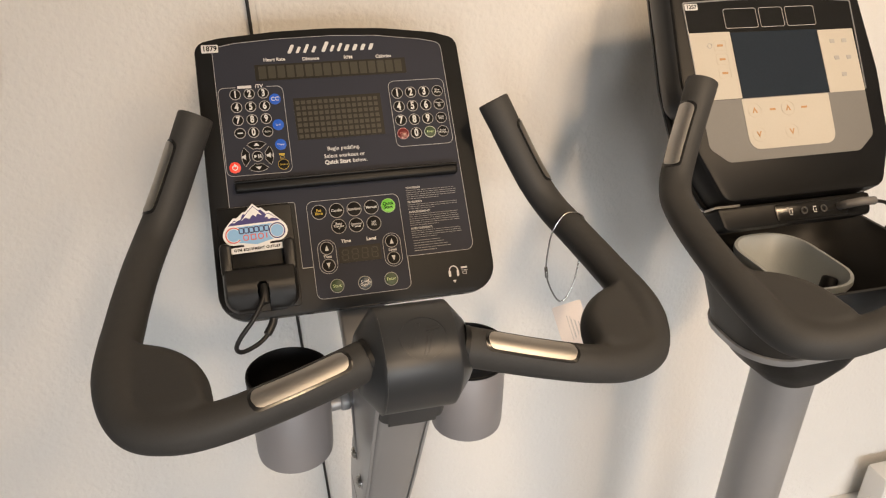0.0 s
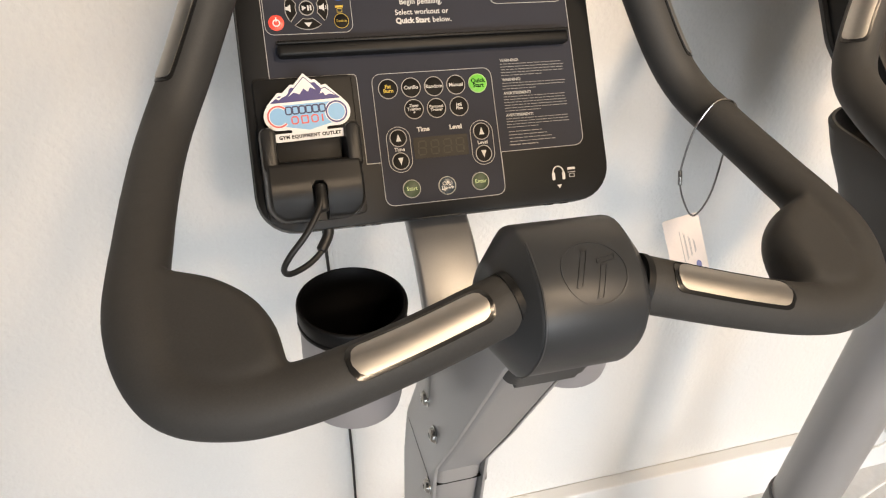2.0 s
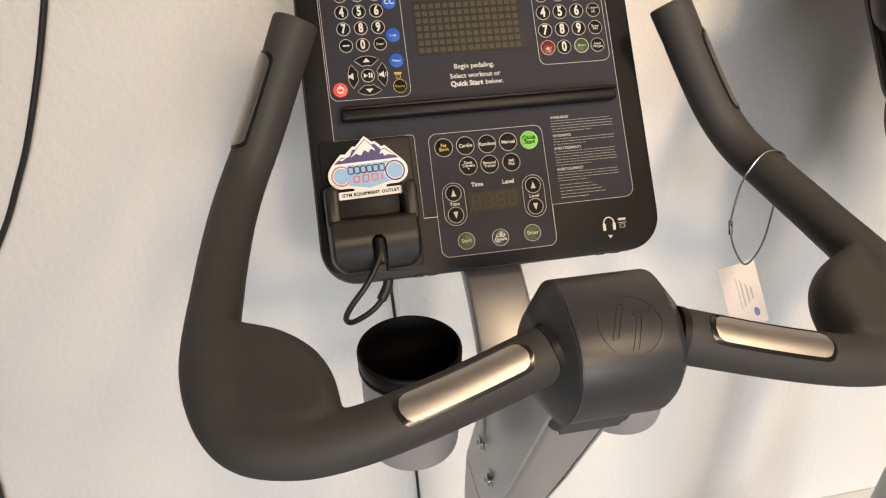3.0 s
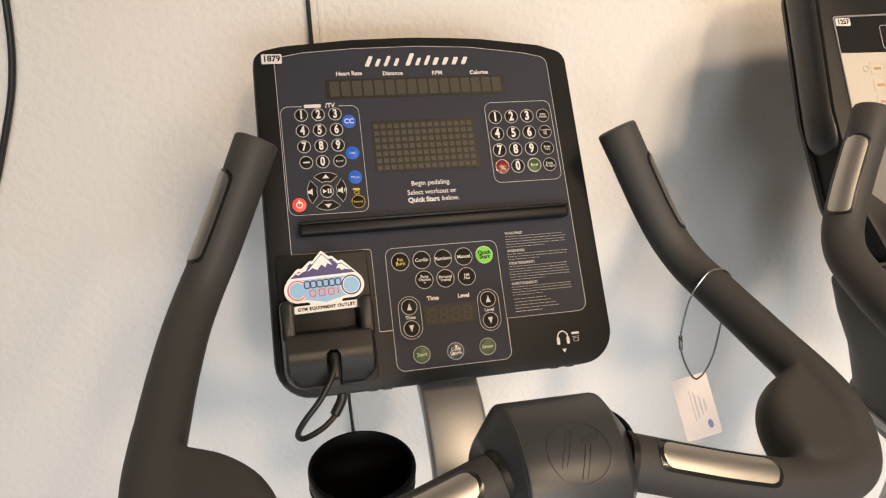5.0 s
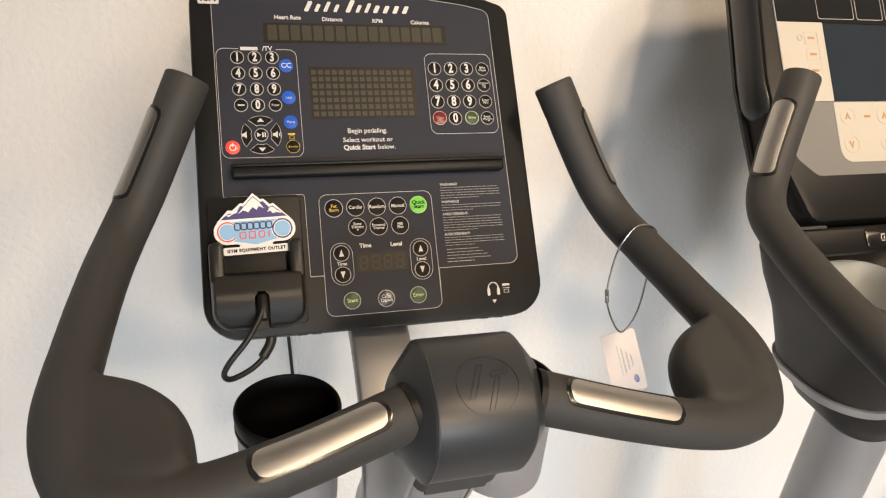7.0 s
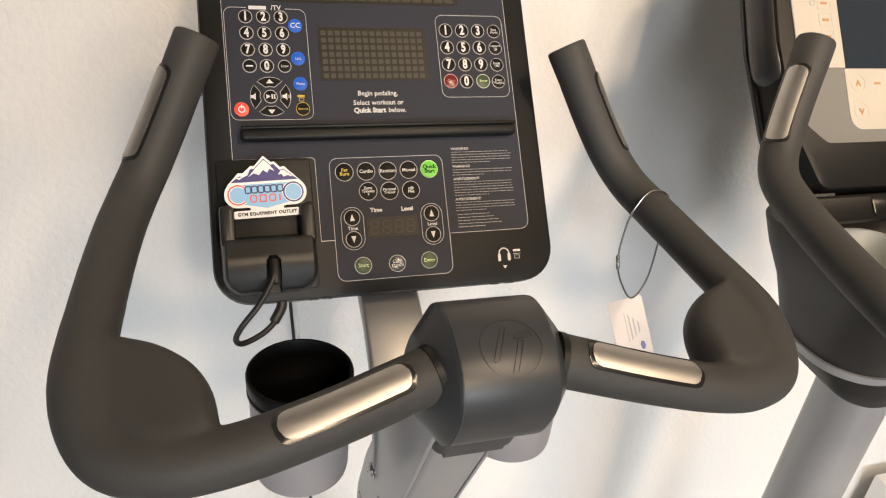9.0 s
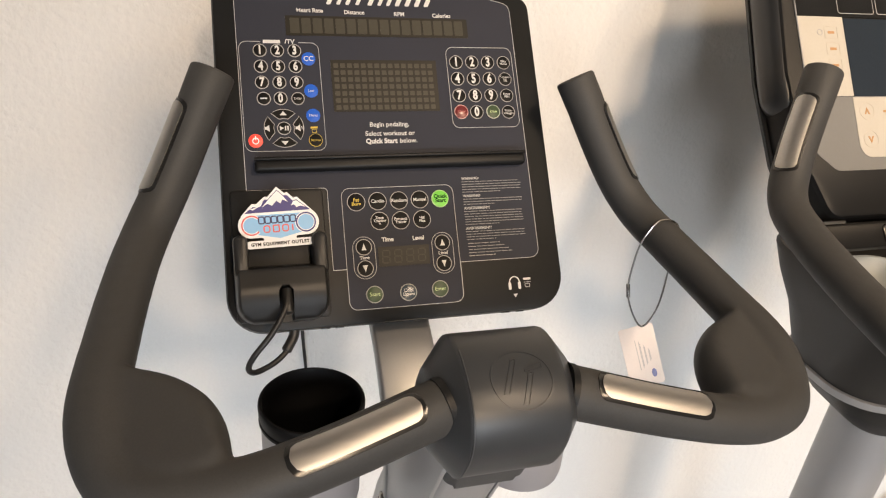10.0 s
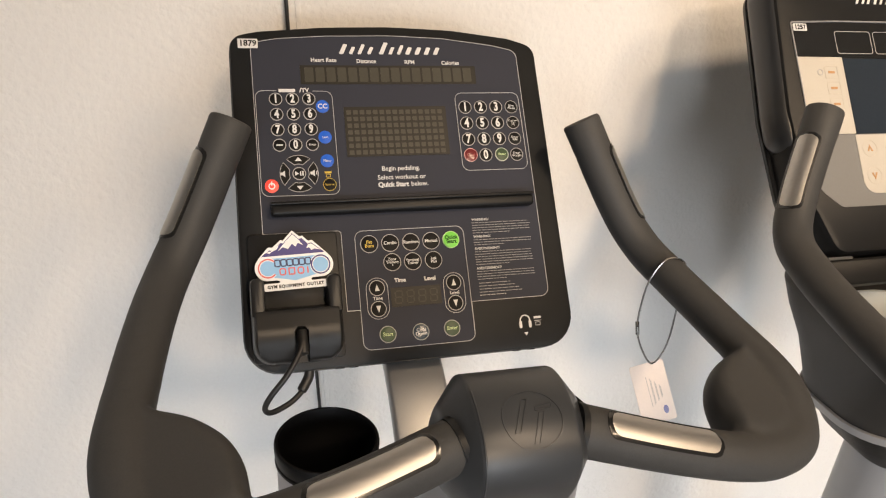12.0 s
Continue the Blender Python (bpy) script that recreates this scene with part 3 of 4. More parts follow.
# header: slanted white strokes where the maker's name stands
for u, h, wd in ((-49, 9.5, 4.0), (-40, 7.0, 3.4), (-32, 9.5, 3.4), (-23, 7.0, 3.4), (-12, 11.5, 4.2), (-3, 7.0, 3.4), (5, 9.0, 3.4), (13, 7.0, 4.2), (22, 7.0, 4.2), (31, 7.0, 4.2), (40, 7.0, 4.2)):
    q = [Vector((u, 173.5)), Vector((u + wd, 173.5)), Vector((u + wd + h * 0.5, 173.5 + h)), Vector((u + h * 0.5, 173.5 + h))]
    part("header_stroke", slab([p * MM for p in rounded(q, 0.9, 3)], 0.3 * MM, 0.95 * MM), PRINT, console, m=PM, smooth=False)
for word, u, v in (("Heart Rate", -63.5, 167.2), ("Distance", -24.3, 166.3), ("RPM", 16.7, 165.6), ("Calories", 56.3, 165.0)):
    say(word, u, v, 5.2, bold=0.00012)
# asset label on the bezel
part("asset_label", slab([Vector(p) * MM for p in rrect(-138.2, -120.8, 178.4, 187.2, 1.0)], 0.0, 0.7 * MM), PRINT, console, "small white number label", m=PM)
say("1879", -129.5, 182.8, 7.6, KEY, w=0.85, bold=0.0002)

# displays
long_display = plate("display", rrect(-85.4, 80.4, 144.2, 162.3, 0.8), 0.2, 0.8, LCD, "unlit number display")
for i in range(16):
    u = -81.5 + i * 9.95
    part("digit_cell", slab([Vector(p) * MM for p in rrect(u, u + 8.0, 146.4, 160.2, 0.8, 2)], 0.6 * MM, 0.95 * MM), CELLD, console, m=PM, smooth=False)
plate("display", rrect(-49.0, 46.8, 75.4, 122.4, 0.6), 0.2, 0.8, LCD, "unlit dot matrix display")
dot = None
for r in range(7):
    for c in range(15):
        u, v = -44.6 + c * 6.10, 79.3 + r * 6.32
        if dot is None:
            dot = part("matrix_cell", slab([Vector(p) * MM for p in rrect(-2.15, 2.15, -2.05, 2.05, 0.4, 1)], 0, 0.2 * MM), CELL, console, smooth=False)
            cell_mesh = dot.data
        else:
            dot = new("matrix_cell", cell_mesh)
            dot.parent = console
        dot.matrix_basis = PM @ Matrix.Translation((u * MM, v * MM, 0.75 * MM))
plate("display", rrect(-21.2, 24.4, -62.4, -45.3, 0.8), 0.2, 0.8, LCD, "unlit four digit display")
for i in range(4):
    bm = bmesh.new()
    cu, cv = -14.2 + i * 10.6, -53.9
    for du, dv, wd, hg in ((0, 5.4, 5.2, 1.1), (0, 0, 5.2, 1.1), (0, -5.4, 5.2, 1.1), (-3.1, 2.7, 1.1, 4.2), (3.1, 2.7, 1.1, 4.2), (-3.1, -2.7, 1.1, 4.2), (3.1, -2.7, 1.1, 4.2)):
        k = 0.05 * dv
        slab([Vector((cu + k + du + a * wd / 2, cv + dv + b * hg / 2)) * MM for a, b in ((-1, -1), (1, -1), (1, 1), (-1, 1))], 0.6 * MM, 0.95 * MM, 0, bm)
    part("segment_digit", bm, CELLD, console, m=PM, smooth=False)

# button boxes
gap = rounded([(-125.8, 42.0), (-58.2, 41.6), (-58.4, 137.5), (-126.0, 138.5)], 6.5)
line_ring(gap)
plate("title_gap", rrect(-107.5, -75.5, 135.5, 141.0, 0.5), 0.3, 1.0, FACE)
bar(-105.5, 138.2, -91.0, 138.2, 3.0, 1.2, name="title_bar")
say("/TV", -83.0, 138.2, 5.6, w=1.25, bold=0.00012)
line_ring(rounded([(57.8, 59.3), (122.6, 59.3), (120.8, 135.2), (57.2, 135.2)], 6.5))
line_ring(rounded([(-49.0, -97.7), (52.2, -97.9), (51.2, 7.2), (-48.8, 7.2)], 7))
bar(-60.5, -62.8, -49.0, -62.8)


def button(u, v, r, mat=KEY, ring=DIMP, text="", size=3.0, tmat=None, name="button", dome=0.1, rw=0.7, **k):
    bm = slab([p * MM for p in circle(u, v, r - 0.2, 26)], 0.3 * MM, (0.8 + dome) * MM, (0.1 + 0.5 * dome) * MM)
    ring_of([p * MM for p in circle(u, v, r, 26)], rw * MM, 0.3 * MM, (1.0 + dome * 0.4) * MM, bm, 1)
    b = part(name, bm, [mat, ring], console, m=PM)
    if text:
        lines = text.split("|")
        for i, s in enumerate(lines):
            say(s, u, v + (len(lines) - 1 - 2 * i) * size * 0.40, size, tmat, w=0.95 + dome, **k)
    return b


def shape(u, v, pts, mat=None, w=1.45, name="symbol"):
    return part(name, slab([Vector((u + a, v + b)) * MM for a, b in pts], 1.0 * MM, w * MM), mat or PRINT, console, m=PM, smooth=False)


UP = [(-3, -2.2), (3, -2.2), (0, 2.8)]
DOWN = [(-3, 2.2), (0, -2.8), (3, 2.2)]
# entertainment keys
num = dict(bold=0.00042, squeeze=0.74)
keys = ["123", "456", "789", " 0 "]
for r, row in enumerate(keys):
    for c, ch in enumerate(row):
        u, v = -108.6 + 14.6 * c, 130.4 - 14.2 * r
        if ch != " ":
            button(u, v, 5.5, text=ch, size=10.5, **num)
button(-108.0, 87.8, 5.5)
shape(-108.0, 87.8, [(-2.8, -0.6), (2.8, -0.6), (2.8, 0.6), (-2.8, 0.6)])
button(-79.3, 87.6, 5.3, text="Enter", size=3.0)
button(-67.8, 123.1, 5.6, BLUE, BLUE, "CC", 6.2, bold=0.0001)
button(-67.6, 94.3, 5.6, BLUE, BLUE, "Last", 3.2)
button(-67.4, 72.4, 5.6, BLUE, BLUE, "Menu", 3.2)
button(-66.8, 50.6, 5.6, KEY, YELLOW, "Source", 2.9, YELLOW, rw=0.35)
bar(-70.5, 61.8, -64.5, 61.8, 1.6, 0.9, YELLOW)
line_ring(rrect(-69.3, -65.5, 57.4, 60.2, 0.4, 2), 0.4, 0.9, YELLOW)
button(-117.0, 51.0, 5.6, RED, RED)
line_ring(circle(-117.0, 50.8, 2.5, 20), 0.8, 1.6, SIGNW, "symbol")
shape(-117.0, 53.2, [(-0.5, -1.6), (0.5, -1.6), (0.5, 1.8), (-0.5, 1.8)], SIGNW, 1.7)
button(-92.8, 61.5, 5.5)
shape(-94.6, 61.5, [(-1.8, -2), (1.6, 0), (-1.8, 2)])
for d in (1.2, 3.2):
    shape(-92.8 + d, 61.5, [(-0.6, -2), (0.6, -2), (0.6, 2), (-0.6, 2)])


def fan_key(du, dv, a0):
    """One of the four curved keys round the play key."""
    pts = []
    for k in range(9):
        a = radians(a0 - 38 + 76 * k / 8)
        pts.append((-92.8 + 16.6 * math.cos(a) * (1.0), 61.5 + 16.6 * math.sin(a)))
    for k in range(9):
        a = radians(a0 + 24 - 48 * k / 8)
        pts.append((-92.8 + 8.6 * math.cos(a), 61.5 + 8.6 * math.sin(a)))
    line = [Vector(p) * MM for p in rounded(pts, 0)]
    bm = slab(line, 0.3 * MM, 1.2 * MM, 0.0)
    ring_of(line, 0.5 * MM, 0.3 * MM, 1.25 * MM, bm, 1)
    part("button", bm, [KEY, DIMP], console, m=PM)


for du, dv, a0 in ((0, 1, 90), (0, -1, 270), (-1, 0, 180), (1, 0, 0)):
    fan_key(du, dv, a0)
shape(-92.8, 74.4, [(-3, -1.6), (3, -1.6), (0, 1.9)])
shape(-92.8, 48.6, [(-3, 1.6), (0, -1.9), (3, 1.6)])
for u, waves in ((-106.4, 0), (-80.6, 2)):
    shape(u, 61.5, [(-2.6, -1.2), (-1.0, -1.2), (1.4, -3.0), (1.4, 3.0), (-1.0, 1.2), (-2.6, 1.2)])
    for k in range(waves):
        shape(u + 2.7 + 1.3 * k, 61.5, [(-0.35, -1.4 - k), (0.25, -1.4 - k), (0.5, 0), (0.25, 1.4 + k), (-0.35, 1.4 + k), (-0.1, 0)])
# workout keys
for r, row in enumerate(["123", "456", "789", " 0 "]):
    for c, ch in enumerate(row):
        u, v = 66.2 + 15.4 * c, 121.0 - 15.75 * r
        if ch != " ":
            button(u, v, 6.1, text=ch, size=11.8, rw=0.6, **num)
button(66.6, 74.0, 6.2, DRED, material("red_rim", (0.42, 0.16, 0.16), 0.3, bump=0), "Clear", 3.4, material("red_print", (0.40, 0.05, 0.05), 0.4, bump=0), dome=1.2)
button(97.4, 73.8, 6.2, DGREEN, material("green_rim", (0.34, 0.40, 0.33), 0.3, bump=0), "Enter", 3.4, GPRINT, dome=1.2)
for i, t in enumerate(("Bike|Mode", "Constant|Cal.|HR", "Enter|PIN", "Enter|Weight")):
    button(112.5, 120.8 - 15.75 * i, 6.1, text=t, size=2.5 if i == 1 else 3.2, rw=0.5)
say("Begin pedaling.", -1.2, 63.4, 6.0, bold=0.00006)
say("Select workout or", -1.2, 55.2, 6.0, bold=0.00006)
say("Quick Start", -9.4, 48.4, 6.0, bold=0.00024)
say("below.", 15.0, 48.4, 6.0, bold=0.00006)

# reading ledge
ledge = part("reading_ledge", box(-0.1195, 0.1205, 0.0225, 0.0325, 0.0, 0.011, 0.003, 3), BEZEL, console, "black reading ledge", m=PM)
part("ledge_lip", box(-0.1195, 0.1205, 0.0315, 0.0345, 0.0085, 0.0125, 0.0013, 2), BEZEL, ledge, m=PM)

# quick keys
for t, u, v, m_, tm in (("Fat|Burn", -36.5, -5.0, KEY, YELLOW), ("Cardio", -17.7, -5.0, KEY, None), ("Random", 1.3, -5.2, KEY, None), ("Manual", 20.0, -5.1, KEY, None), ("Zone|Training|+", -17.3, -22.4, KEY, None), ("Personal|Trainer", 1.4, -22.8, KEY, None), ("Hill|Plus", 20.6, -22.8, KEY, None)):
    button(u, v, 7.7, m_, DIMP, t, 3.4 if len(t) > 8 else 4.2, tm, rw=0.6, bold=0.00007)
button(38.6, -5.2, 7.5, GREEN, material("start_rim", (0.25, 0.55, 0.15), 0.3, bump=0), "Quick|Start", 4.8, INK, dome=1.4, bold=0.00014)
RIM = material("bright_rim", (0.26, 0.27, 0.25), 0.3, bump=0)
button(-27.0, -85.7, 7.0, DGREEN, RIM, "Start", 4.6, GPRINT, dome=1.2, rw=0.9)
button(2.6, -86.0, 7.0, DBLUE, RIM, "Cool|Down", 4.2, None, dome=1.2, rw=0.9)
button(31.2, -85.2, 7.0, DGREEN, RIM, "Enter", 4.6, GPRINT, dome=1.2, rw=0.9)
for u, t in ((-33.1, "Time"), (37.0, "Level")):
    line_ring(rrect(u - 9.6, u + 9.6, -71.8, -35.6, 9.4, 10))
    button(u, -44.5, 6.7)
    button(u, -62.9, 6.7)
    shape(u, -44.6, [(-2.1, -2.6), (2.1, -2.6), (0, 3.2)])
    shape(u, -62.8, [(-2.1, 2.6), (0, -3.2), (2.1, 2.6)])
    say(t, u, -53.7, 4.2, bold=0.00008)
say("Time", -11.8, -39.0, 5.0, bold=0.0002)
say("Level", 15.5, -39.2, 5.0, bold=0.0002)

# warning text: headings that read, small print as lines
v = 12.0
random.seed(4)
for head, rows in (("WARNING!", 5), ("WARNING!", 3), ("AVERTISSEMENT!", 6), ("AVERTISSEMENT!", 4)):
    say(head, 60.3, v, 3.2, LINEP, align="LEFT", bold=0.00008)
    v -= 2.8
    for r in range(rows):
        u, end = 60.3, 60.3 + (random.uniform(54, 57) if r < rows - 1 else random.uniform(24, 36))
        while u < end and v > -44:
            n = min(random.uniform(1.6, 6.5), end - u)
            bar(u, v, u + n, v, 0.55, 0.6, FINEP, "small_print")
            u += n + 0.75
        v -= 2.35
    v -= 1.4
v = -47.0
for r in range(5):
    u, end = 61.0, 61.0 + (30, 34, 38, 41, 25)[r]
    while u < end:
        n = min(random.uniform(3, 8), end - u)
        bar(u, v, u + n, v, 0.65, 0.6, DIMP if r == 4 else FINEP, "small_print")
        u += n + 0.8
    v -= 2.75
# headphone mark
band = [(101.0 + 5.2 * math.cos(radians(a)), -84.6 + 5.6 * math.sin(radians(a))) for a in range(-20, 201, 12)] + [(101.0 + 4.2 * math.cos(radians(a)), -84.6 + 4.6 * math.sin(radians(a))) for a in range(200, -21, -12)]
part("symbol", slab([Vector(p) * MM for p in band], 0.2 * MM, 0.7 * MM), PRINT, console, m=PM, smooth=False)
for u in (96.4, 105.6):
    part("symbol", slab([Vector(p) * MM for p in rrect(u - 1.3, u + 1.3, -91.0, -84.5, 1.0)], 0.2 * MM, 0.8 * MM), PRINT, console, m=PM, smooth=False)
part("symbol", slab([Vector((101.0 + a * 0.7, -96.3 + b * 0.6)) * MM for a, b in DOWN], 0.2 * MM, 0.7 * MM), PRINT, console, m=PM, smooth=False)
bar(109.8, -82.2, 116.6, -82.2, 2.0, 0.7)
bar(109.8, -85.2, 116.8, -85.2, 0.4, 0.7)
line_ring(rrect(111.0, 115.4, -89.4, -86.6, 0.4, 2), 0.5, 0.7)

# ---- the device cradle fixed to the console ----
cradle = tagged(empty("device_cradle", PM.copy()), "black plastic device cradle fixed to the console, with a cable", "cradle")
part("back_pad", slab([Vector(p) * MM for p in rrect(-141.0, -65.0, -101.0, 8.2, 4.0)], 0.0004, 0.0034, 0.001), BEZEL, cradle, "matte black backing plate")


def holder_block():
    """The cradle's front: a sloping top that rolls over into the lower face, cut by a cable slot."""
    L, R, TOP, BOT, RAD = -141.5, -66.8, -56.5, -103.0, 17.0
    ease = [0.0, 0.15, 0.6, 1.4, 2.6, 4.2]
    mid_l = [-141.5 + 4.2 + k * (-108.2 + 141.5 - 4.2) / 9 for k in range(1, 10)]
    mid_r = [-96.8 + k * (-66.8 + 96.8 - 4.2) / 9 for k in range(0, 9)]
    slot = [-108.0 + k * 1.1 for k in range(11)]
    rows = [TOP, TOP - 0.15, TOP - 0.5, TOP - 1.2, TOP - 2.2] + [TOP - 3.5 - k * 1.4 for k in range(29)] + [BOT + d for d in (2.2, 1.2, 0.6, 0.2, 0.0)]

    def tall(v):
        t = (v - BOT) / (TOP - BOT)
        return 19.0 + 10.5 * math.sin(min(1.0, t / 0.62) * math.pi / 2) - 3.0 * max(0.0, t - 0.62) / 0.38

    bm, grid = bmesh.new(), []
    for v in rows:
        dv = max(0.0, BOT + RAD - v)
        pull = RAD - math.sqrt(max(0.0, RAD * RAD - dv * dv))
        lo, hi = L + pull, R - pull
        line = []
        for u in [L + e for e in ease] + mid_l + slot + mid_r + [R - e for e in reversed(ease)]:
            u = min(max(u, lo), hi) if not (u < -125 or u > -82) else (lo + (u - L) * (-125 - lo) / (-125 - L) if u < -125 else hi - (R - u) * (hi + 82) / (R + 82))
            d = min(u - lo, hi - u, TOP - v, (v - BOT) * 1.6)
            f = math.sqrt(max(0.0, 1 - (1 - min(d / 4.2, 1.0)) ** 2))
            w = 3.4 + (tall(v) - 3.4) * f
            if -108.1 < u < -96.9 and v < -75 - 3.5 * (abs(u + 102.5) / 5.5) ** 2.5:
                w = min(w, 7.0)
            line.append(bm.verts.new((u * MM, v * MM, w * MM)))
        grid.append(line)
    for a, b in zip(grid, grid[1:]):
        for k in range(len(a) - 1):
            bm.faces.new((a[k], b[k], b[k + 1], a[k + 1]))
    bmesh.ops.remove_doubles(bm, verts=bm.verts, dist=0.00002)
    bmesh.ops.recalc_face_normals(bm, faces=bm.faces)
    return bm


part("holder", holder_block(), CRADLE, cradle, "raised glossy black holder block")
part("pocket_floor", slab([p * MM for p in rrect(-132.5, -75.0, -57.5, -18, 2)], 0.0034, 0.006, 0.001), BEZEL, cradle)
for u in (-135.4, -72.8):
    part("arm", slab([p * MM for p in rrect(u - 5.9, u + 5.9, -66, -32.0, 5.0, 7)], 0.0034, 0.0265, 0.003), CRADLE, cradle, "upright side arm")
cord = smooth_path([(-0.1020, -0.078, 0.026), (-0.1040, -0.092, 0.031), (-0.1155, -0.111, 0.030), (-0.1300, -0.1275, 0.024), (-0.1350, -0.1370, 0.014), (-0.1295, -0.1408, 0.005), (-0.1135, -0.1345, -0.002), (-0.1015, -0.1240, -0.006), (-0.0965, -0.1130, -0.007), (-0.0955, -0.104, -0.006)], 8)
part("cable", sweep(cord, 0.0024, 12), CABLE, cradle, "thin black coiled-back cable")
part("plug", sweep([(-0.1020, -0.078, 0.025), (-0.1021, -0.096, 0.0300)], 0.0042, 14), CABLE, cradle)
part("strain_relief", sweep(smooth_path([(-0.1035, -0.1255, -0.0055), (-0.0970, -0.1150, -0.007), (-0.0955, -0.1060, -0.006)], 5), 0.0043, 14), CABLE, cradle)

# ---- the shop's die-cut sign standing in the cradle ----
SM = PM @ Matrix.Translation((-0.1040, -0.0215, 0.0205)) @ pose(0, 0, 0, 2, 0, 1.5)
sign = tagged(empty("shop_sign", SM), "die-cut white sign with purple mountains and blue pill", "sign")


def sp(name, line, w0, w1, mat, label=""):
    return part(name, slab([Vector(p) * MM for p in line], w0 * MM, w1 * MM), mat, sign, label, smooth=False)


peaks = [(-26.5, 8.0), (-19.5, 13.0), (-17, 12.6), (-9.5, 18.6), (-7.8, 18.0), (0.5, 26.0), (5.5, 20.8), (8.0, 21.2), (12.5, 16.2), (15.5, 17.0), (26.0, 8.0)]
sp("backing_peaks", [(-29.5, 6.0), (-20.2, 15.6), (-16.6, 15.2), (-9.8, 21.0), (-7.6, 20.4), (0.4, 28.4), (6.2, 23.0), (8.6, 23.4), (13.2, 18.6), (16.2, 19.2), (29.0, 6.0)], -1.0, 0.0, SIGNW)
sp("backing_pill", rrect(-32.2, 32.2, -12.2, 8.6, 10.2, 10), -1.0, 0.1, SIGNW)
sp("backing_point", [(-20, -11), (20, -11), (0, -16)], -1.0, 0.05, SIGNW)
sp("backing_neck", [(-13, -18), (13, -18), (13, -11), (-13, -11)], -1.0, 0.02, SIGNW)
sp("backing_bar", rrect(-27.0, 26.5, -20.8, -14.6, 2.8, 6), -1.0, 0.1, SIGNW)
sp("mountain", peaks, 0.0, 0.3, SIGNP, "purple mountains")
for line in ([(-5.0, 20.0), (0.5, 25.2), (5.0, 20.6), (8.5, 15.5), (4.5, 17.5), (2.5, 14.5), (-0.5, 17.0), (-4.0, 13.0), (-8.0, 14.8), (-12.5, 12.0)], [(-22.0, 11.4), (-17.6, 12.2), (-11.0, 17.2), (-13.0, 13.4), (-17.0, 11.8), (-19.5, 10.2)], [(12.8, 15.6), (15.4, 16.2), (22.5, 10.4), (18.0, 11.6), (15.0, 10.6), (13.5, 13.0), (11.0, 12.4)]):
    sp("snow", line, 0.2, 0.5, SIGNW)
sp("blue_pill", rrect(-29.6, 29.6, -10.0, 6.0, 7.9, 10), 0.0, 0.3, SIGNB, "light blue pill")
sp("blue_point", [(-19, -9.5), (19, -9.5), (0, -13.6)], 0.0, 0.25, SIGNB)
for u, a0, a1 in ((-21.6, 45, 315), (21.6, 0, 360)):
    for r, wd, mat in ((7.6, 2.4, SIGNW), (7.6, 1.2, SIGNR)):
        n = 28
        pts = [(u + (r + wd / 2) * math.cos(radians(a0 + (a1 - a0) * k / n)), -2 + (r + wd / 2) * math.sin(radians(a0 + (a1 - a0) * k / n))) for k in range(n + 1)]
        pts += [(u + (r - wd / 2) * math.cos(radians(a1 - (a1 - a0) * k / n)), -2 + (r - wd / 2) * math.sin(radians(a1 - (a1 - a0) * k / n))) for k in range(n + 1)]
        up = [p for p in pts]
        sp("letter_arc", up, 0.2, 0.45 if mat is SIGNW else 0.6, mat if mat is SIGNW else SIGNP if u > 0 else SIGNR)
# plain blocks where the lettering of the shop's name stands
for i in range(6):
    u = -15.8 + i * 5.0
    part("name_block", ring_of([Vector(p) * MM for p in rrect(u, u + 4.3, -1.0, 4.4, 1.2, 4)], 1.0 * MM, 0.2 * MM, 0.55 * MM), SIGNN, sign, smooth=False)
for i in range(4):
    u = -12.2 + i * 7.4
    wd = 1.2 if i == 3 else 4.0
    if i < 3:
        part("name_block", ring_of([Vector(p) * MM for p in rrect(u, u + wd + 0.6, -8.2, -3.0, 1.4 * (i != 1) + 0.3, 3)], 1.1 * MM, 0.2 * MM, 0.55 * MM), SIGNR, sign, smooth=False)
    else:
        sp("name_block", rrect(u, u + wd, -8.2, -3.0, 0.3, 3), 0.2, 0.55, SIGNR)
words("GYM EQUIPMENT OUTLET", -0.0002, -0.0177, 0.0035, KEY, sign, Matrix.Identity(4), w=0.0003, bold=0.00016, spacing=1.14)

# ---- security loop and price card on the grip ----
loop = tagged(empty("price_tag", pose(0.2185, 0.041, 1.157)), "steel wire loop with a paper price card hung on the grip", "tag")
wire = smooth_path([(-0.0245, -0.014, -0.050), (-0.0225, -0.011, -0.022), (-0.0192, -0.012, -0.002), (-0.0075, -0.011, 0.0150), (0.0085, -0.010, 0.0140), (0.0190, -0.006, 0.001), (0.0170, -0.008, -0.030), (0.006, -0.020, -0.066), (-0.0085, -0.025, -0.083), (-0.019, -0.021, -0.071)], 8, True)
part("wire", sweep(wire, 0.00085, 8, closed=True), CHROME, loop, "thin steel wire loop")
part("crimp", sweep([(-0.0240, -0.0158, -0.056), (-0.0245, -0.0125, -0.045)], 0.0018, 10), CHROME, loop)
CM = pose(0.0, -0.0, -0.0) @ Matrix.Translation((0.022, 0.030, -0.160)) @ pose(0, 0, 0, 68, 8, -18) @ Matrix.Translation((0, 0.032, 0)) @ pose(0, 0, 0, 0, 0, 27) @ Matrix.Translation((0, -0.032, 0))
card = part("card", slab([p * MM for p in rrect(-18, 18, -32, 32, 2.5)], -0.0003, 0.0003), CARD, loop, "cream paper price card", m=CM)
